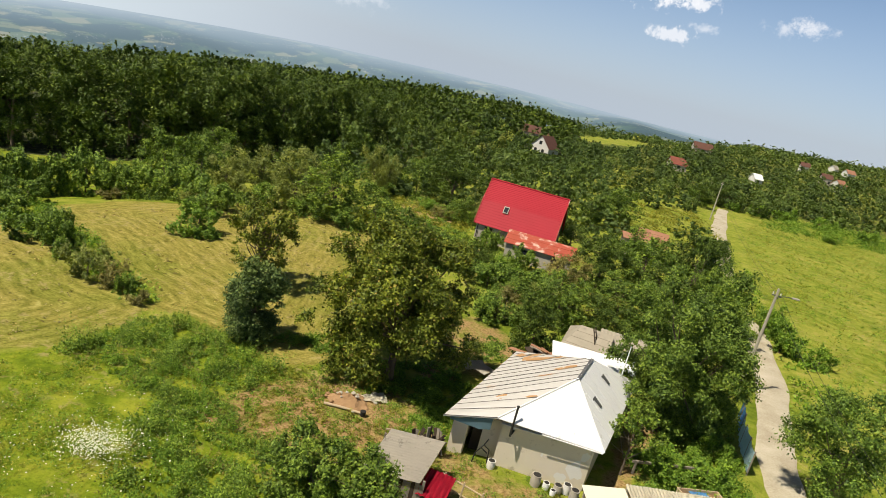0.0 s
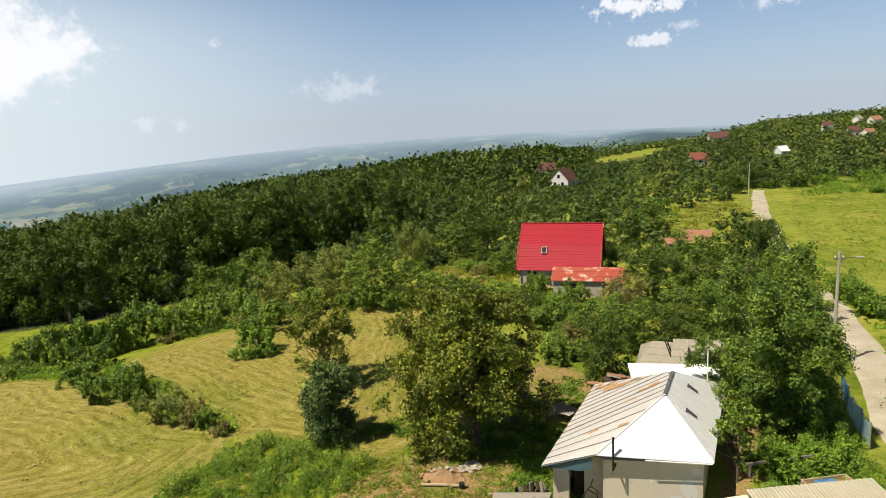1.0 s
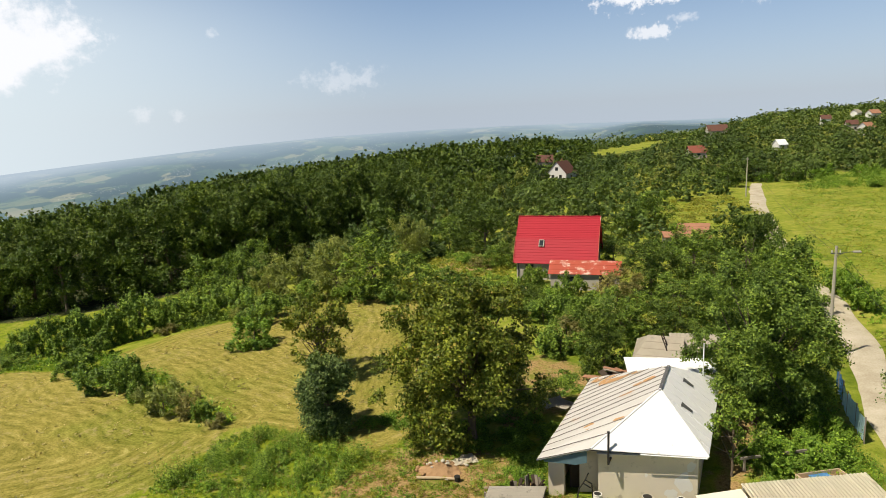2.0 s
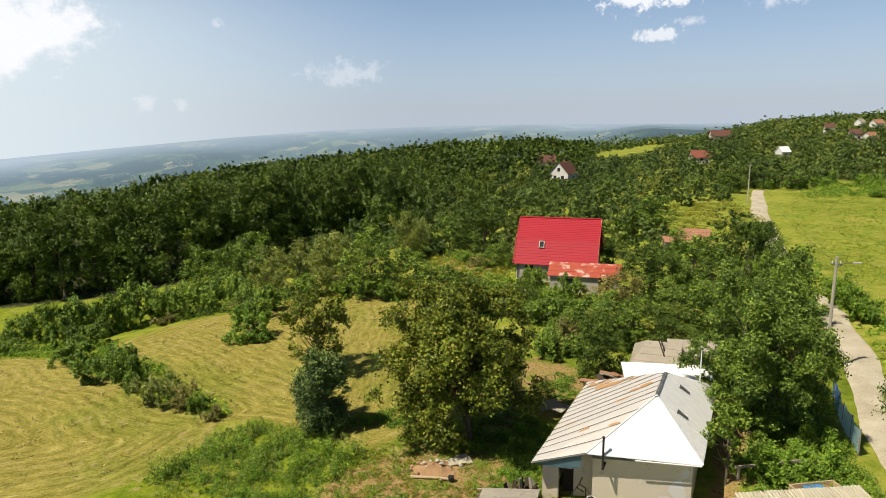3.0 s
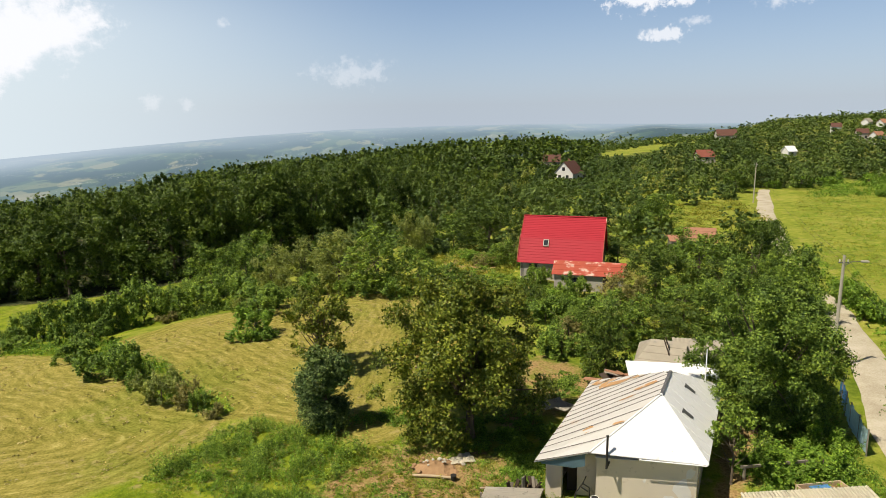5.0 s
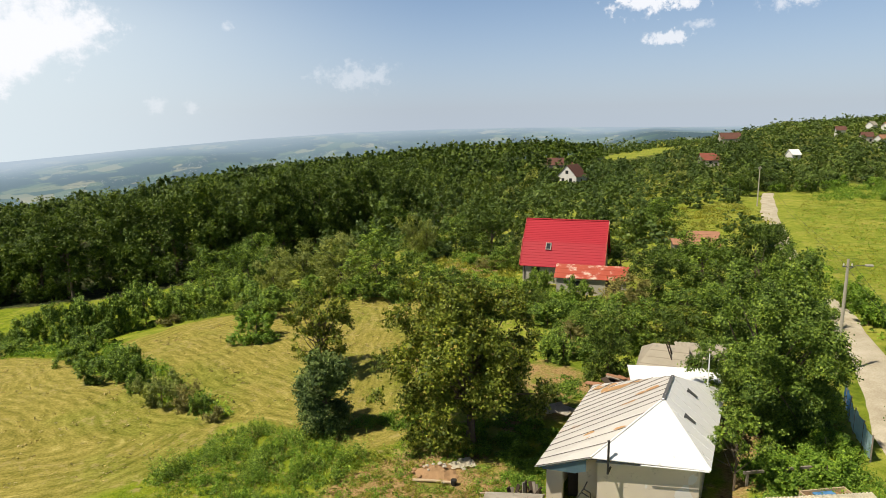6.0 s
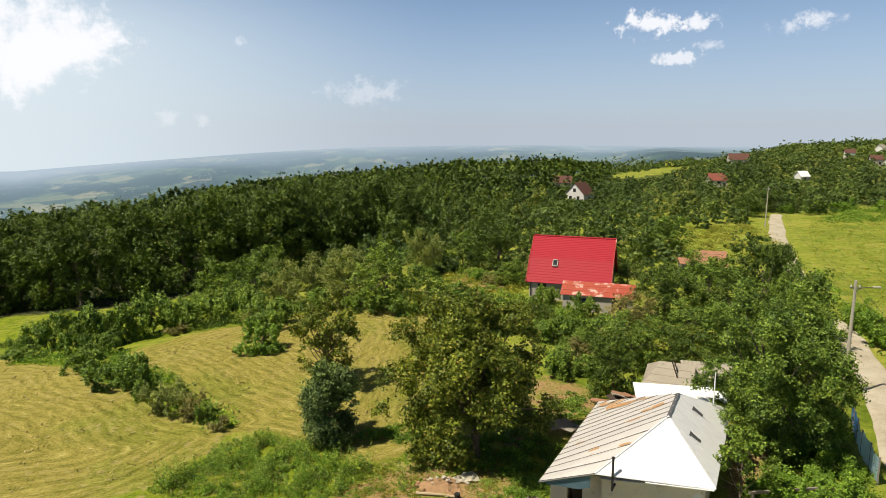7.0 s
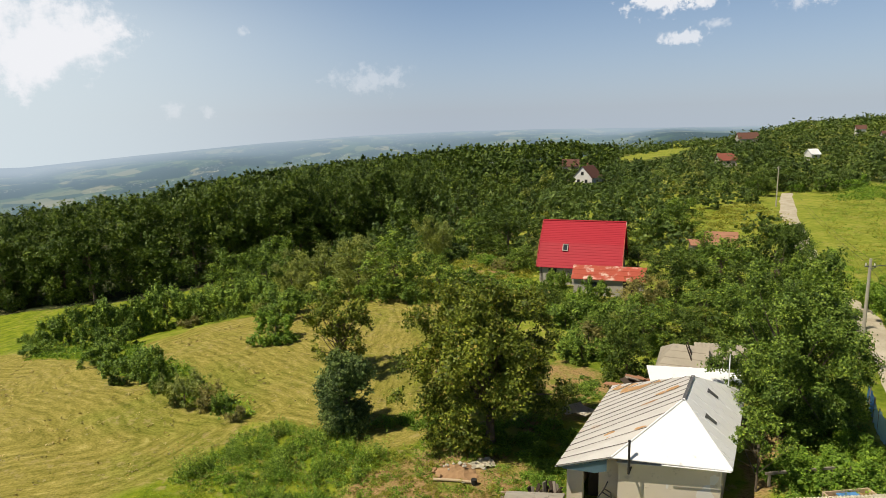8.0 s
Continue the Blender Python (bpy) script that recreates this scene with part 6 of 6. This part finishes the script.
def yard_clutter():
    ob = thing("earth_heap", -0.6, 29.0, None, 0, "low heap of reddish earth and rubble", "heap")
    bm = bmesh.new()
    n = 26
    grid = [[bm.verts.new((x, y, 0.5 * math.exp(-(x * x / 0.9 + y * y / 0.55)) + 0.16 * noise.noise(Vector((x * 2.4, y * 2.4, 1))) + 0.05 * noise.noise(Vector((x * 7, y * 7, 1))) - 0.10 - 0.5 * float(smooth(0.6, 1.05, math.hypot(x / 1.9, y / 1.3))))) for x in np.linspace(-1.9, 1.9, n)] for y in np.linspace(-1.3, 1.3, n)]
    for p, q in zip(grid, grid[1:]):
        for i in range(n - 1):
            bm.faces.new((p[i], p[i + 1], q[i + 1], q[i]))
    part("mound", bm, RUBBLE, ob)
    rng = np.random.default_rng(8)
    for k in range(16):
        a, r = rng.uniform(0, 6.28), rng.uniform(0.2, 1.5)
        bm = rock(k, rng.uniform(0.05, 0.14))
        bmesh.ops.translate(bm, verts=bm.verts[:], vec=(math.cos(a) * r, math.sin(a) * r * 0.75, 0.45 * math.exp(-r * r) + 0.02))
        part("stone", bm, STONE if k % 3 else RUBBLE, ob)
    ob = thing("timber_log", -0.75, 28.15, 0.1, -8, "pale timber pole lying on the ground", "log")
    bm = bmesh.new()
    tube(bm, [(-1.0, 0, 0.02, 0.075), (0, 0.03, 0.03, 0.07), (1.05, -0.02, 0.02, 0.06)], 8)
    part("pole", bm, WOOD_PALE, ob)
    ob = thing("plastic_sheet", 0.55, 29.7, None, 20, "crumpled pale plastic sheet on the grass", "sheet")
    bm = bmesh.new()
    n = 22
    grid = [[bm.verts.new((x, y * (1 + 0.25 * math.sin(x * 3)), 0.10 + 0.16 * abs(noise.noise(Vector((x * 2.2, y * 2.8, 4)))) + 0.06 * noise.noise(Vector((x * 7, y * 7, 2))))) for x in np.linspace(-0.75, 0.75, n)] for y in np.linspace(-0.38, 0.38, n)]
    for p, q in zip(grid, grid[1:]):
        for i in range(n - 1):
            bm.faces.new((p[i], p[i + 1], q[i + 1], q[i]))
    bmesh.ops.solidify(bm, geom=bm.faces[:], thickness=0.02)
    part("sheet", bm, SHEET_PALE, ob)
    ob = thing("bucket", 0.25, 27.95, 0.02, 0, "dark bucket lying in the yard", "bucket")
    bm = bmesh.new()
    tube(bm, [(0, 0, 0, 0.1), (0, 0, 0.05, 0.13), (0, 0, 0.28, 0.15)], 12)
    part("shell", bm, SOOT, ob)
    ob = thing("tin_sheets", 6.6, 35.2, 0.3, 25, "loose corrugated tin sheets lying by the wall", "sheet metal")
    for k, (x, y, z, tilt) in enumerate(((-0.3, 0.2, 0.1, 14), (0.2, -0.25, 0.02, 4))):
        bm = bmesh.new()
        corrugated(bm, -0.75, 0.75, -0.4, 0.4, 0, 0, 0.14, 0.02)
        bmesh.ops.transform(bm, matrix=pose(x, y, z + 0.12, tilt, 8 * k, 30 * k), verts=bm.verts[:])
        part("sheet", bm, PALE_SHEET, ob)
    ob = thing("scrap_heap", 9.7, 36.3, 0.0, 10, "heap of rusty tin and boards behind the house", "heap")
    rng = np.random.default_rng(21)
    for k in range(23):
        bm = bmesh.new()
        box(bm, -0.55, 0.55, -0.18, 0.18, -0.01, 0.01, pose(rng.uniform(-1.2, 1.0), rng.uniform(-0.6, 0.6), 0.2 + 0.085 * k, rng.uniform(-25, 25), rng.uniform(-15, 15), rng.uniform(0, 180)))
        part("sheet", bm, (RUST_TIN, WOOD_DARK, RUST_TIN, WOOD_GREY)[k % 4], ob)
    # drums along the front wall, seen from above
    for k, (x, y, r, h, mat, what) in enumerate(((8.55, 25.1, 0.24, 0.55, CONCRETE, "drum"), (9.55, 24.85, 0.2, 0.4, CONCRETE, "drum"), (10.0, 24.95, 0.2, 0.45, PLASTER_WHITE, "drum"), (10.25, 24.55, 0.22, 0.5, CONCRETE, "drum"), (9.05, 25.0, 0.16, 0.3, WHITE_TIN, "pot"),
                                                 (9.3, 24.6, 0.14, 0.25, WHITE_TIN, "pot"), (6.5, 25.7, 0.2, 0.42, PLASTER_WHITE, "pot"))):
        ob = thing("water_drum" if what == "drum" else "pot", x, y, 0.0, 0, "open grey drum standing by the plaster wall" if what == "drum" else "small pale pot by the plaster wall", what, "vessels along the wall")
        bm = bmesh.new()
        tube(bm, [(0, 0, 0, r * 0.92), (0, 0, h * 0.5, r), (0, 0, h, r * 0.94)], 16)
        part("shell", bm, mat, ob)
        bm = bmesh.new()
        tube(bm, [(0, 0, h, r * 0.98), (0, 0, h + 0.03, r * 0.98)], 16)
        part("rim", bm, mat, ob)
        # flat dark disc painted as the shaded hollow; the vessel itself is closed
        bm = bmesh.new()
        tube(bm, [(0, 0, h + 0.03, r * 0.78), (0, 0, h + 0.034, r * 0.78)], 16)
        part("dark_disc", bm, SOOT, ob)
    # planks and stakes by the lean-to
    ob = thing("stacked_planks", 3.4, 25.9, 0.0, 20, "dark old planks leaning together by the lean-to", "planks")
    rng = np.random.default_rng(14)
    for k in range(22):
        lean = pose(rng.uniform(-0.8, 0.8), rng.uniform(-0.4, 0.4), 0.0, rng.uniform(-28, 28), rng.uniform(-25, 25), rng.uniform(0, 180))
        bm = bmesh.new()
        box(bm, -0.08, 0.08, -0.025, 0.025, 0, rng.uniform(0.8, 1.5), lean)
        part("plank", bm, WOOD_DARK if k % 3 else WOOD_GREY, ob)
    ob = thing("bicycle_frame", 6.0, 25.95, 0.0, 0, "rusty bent iron frame hung by the wall", "scrap iron")
    bm = bmesh.new()
    for a, b in (((-0.3, 0, 0.55), (0.0, 0, 1.0)), ((0.0, 0, 1.0), (0.3, 0, 0.8)), ((0.0, 0, 1.0), (0.15, 0, 1.35)), ((-0.3, 0, 0.55), (-0.35, 0, 0.0)), ((0.3, 0, 0.8), (0.35, 0, 0.0)), ((-0.1, 0, 0.85), (0.25, 0, 0.6))):
        tube(bm, [(*a, 0.03), (*b, 0.03)], 5)
    part("bars", bm, SOOT, ob)
    # daisies in the rough grass
    rng = np.random.default_rng(17)
    count = 1300
    x = -9.3 + rng.normal(size=count) * 0.62
    y = 21.3 + rng.normal(size=count) * 0.55
    x[1100:], y[1100:] = rng.uniform(-14, -6, 200), rng.uniform(18, 25, 200)
    pos = np.stack([x, y, height(x, y) + rng.uniform(0.6, 1.1, count)], -1)
    me = leaf_mesh("daisies", pos, rng.normal(size=(count, 3)) * 0.4 + np.array([0, 0, 1.0]), 0.06, rng.uniform(0.4, 0.6, count), PETAL, rng, 0.9)
    tagged(new("daisies", me), "clump of white daisies in the rough grass", "flowers", kind="stuff")


yard_clutter()
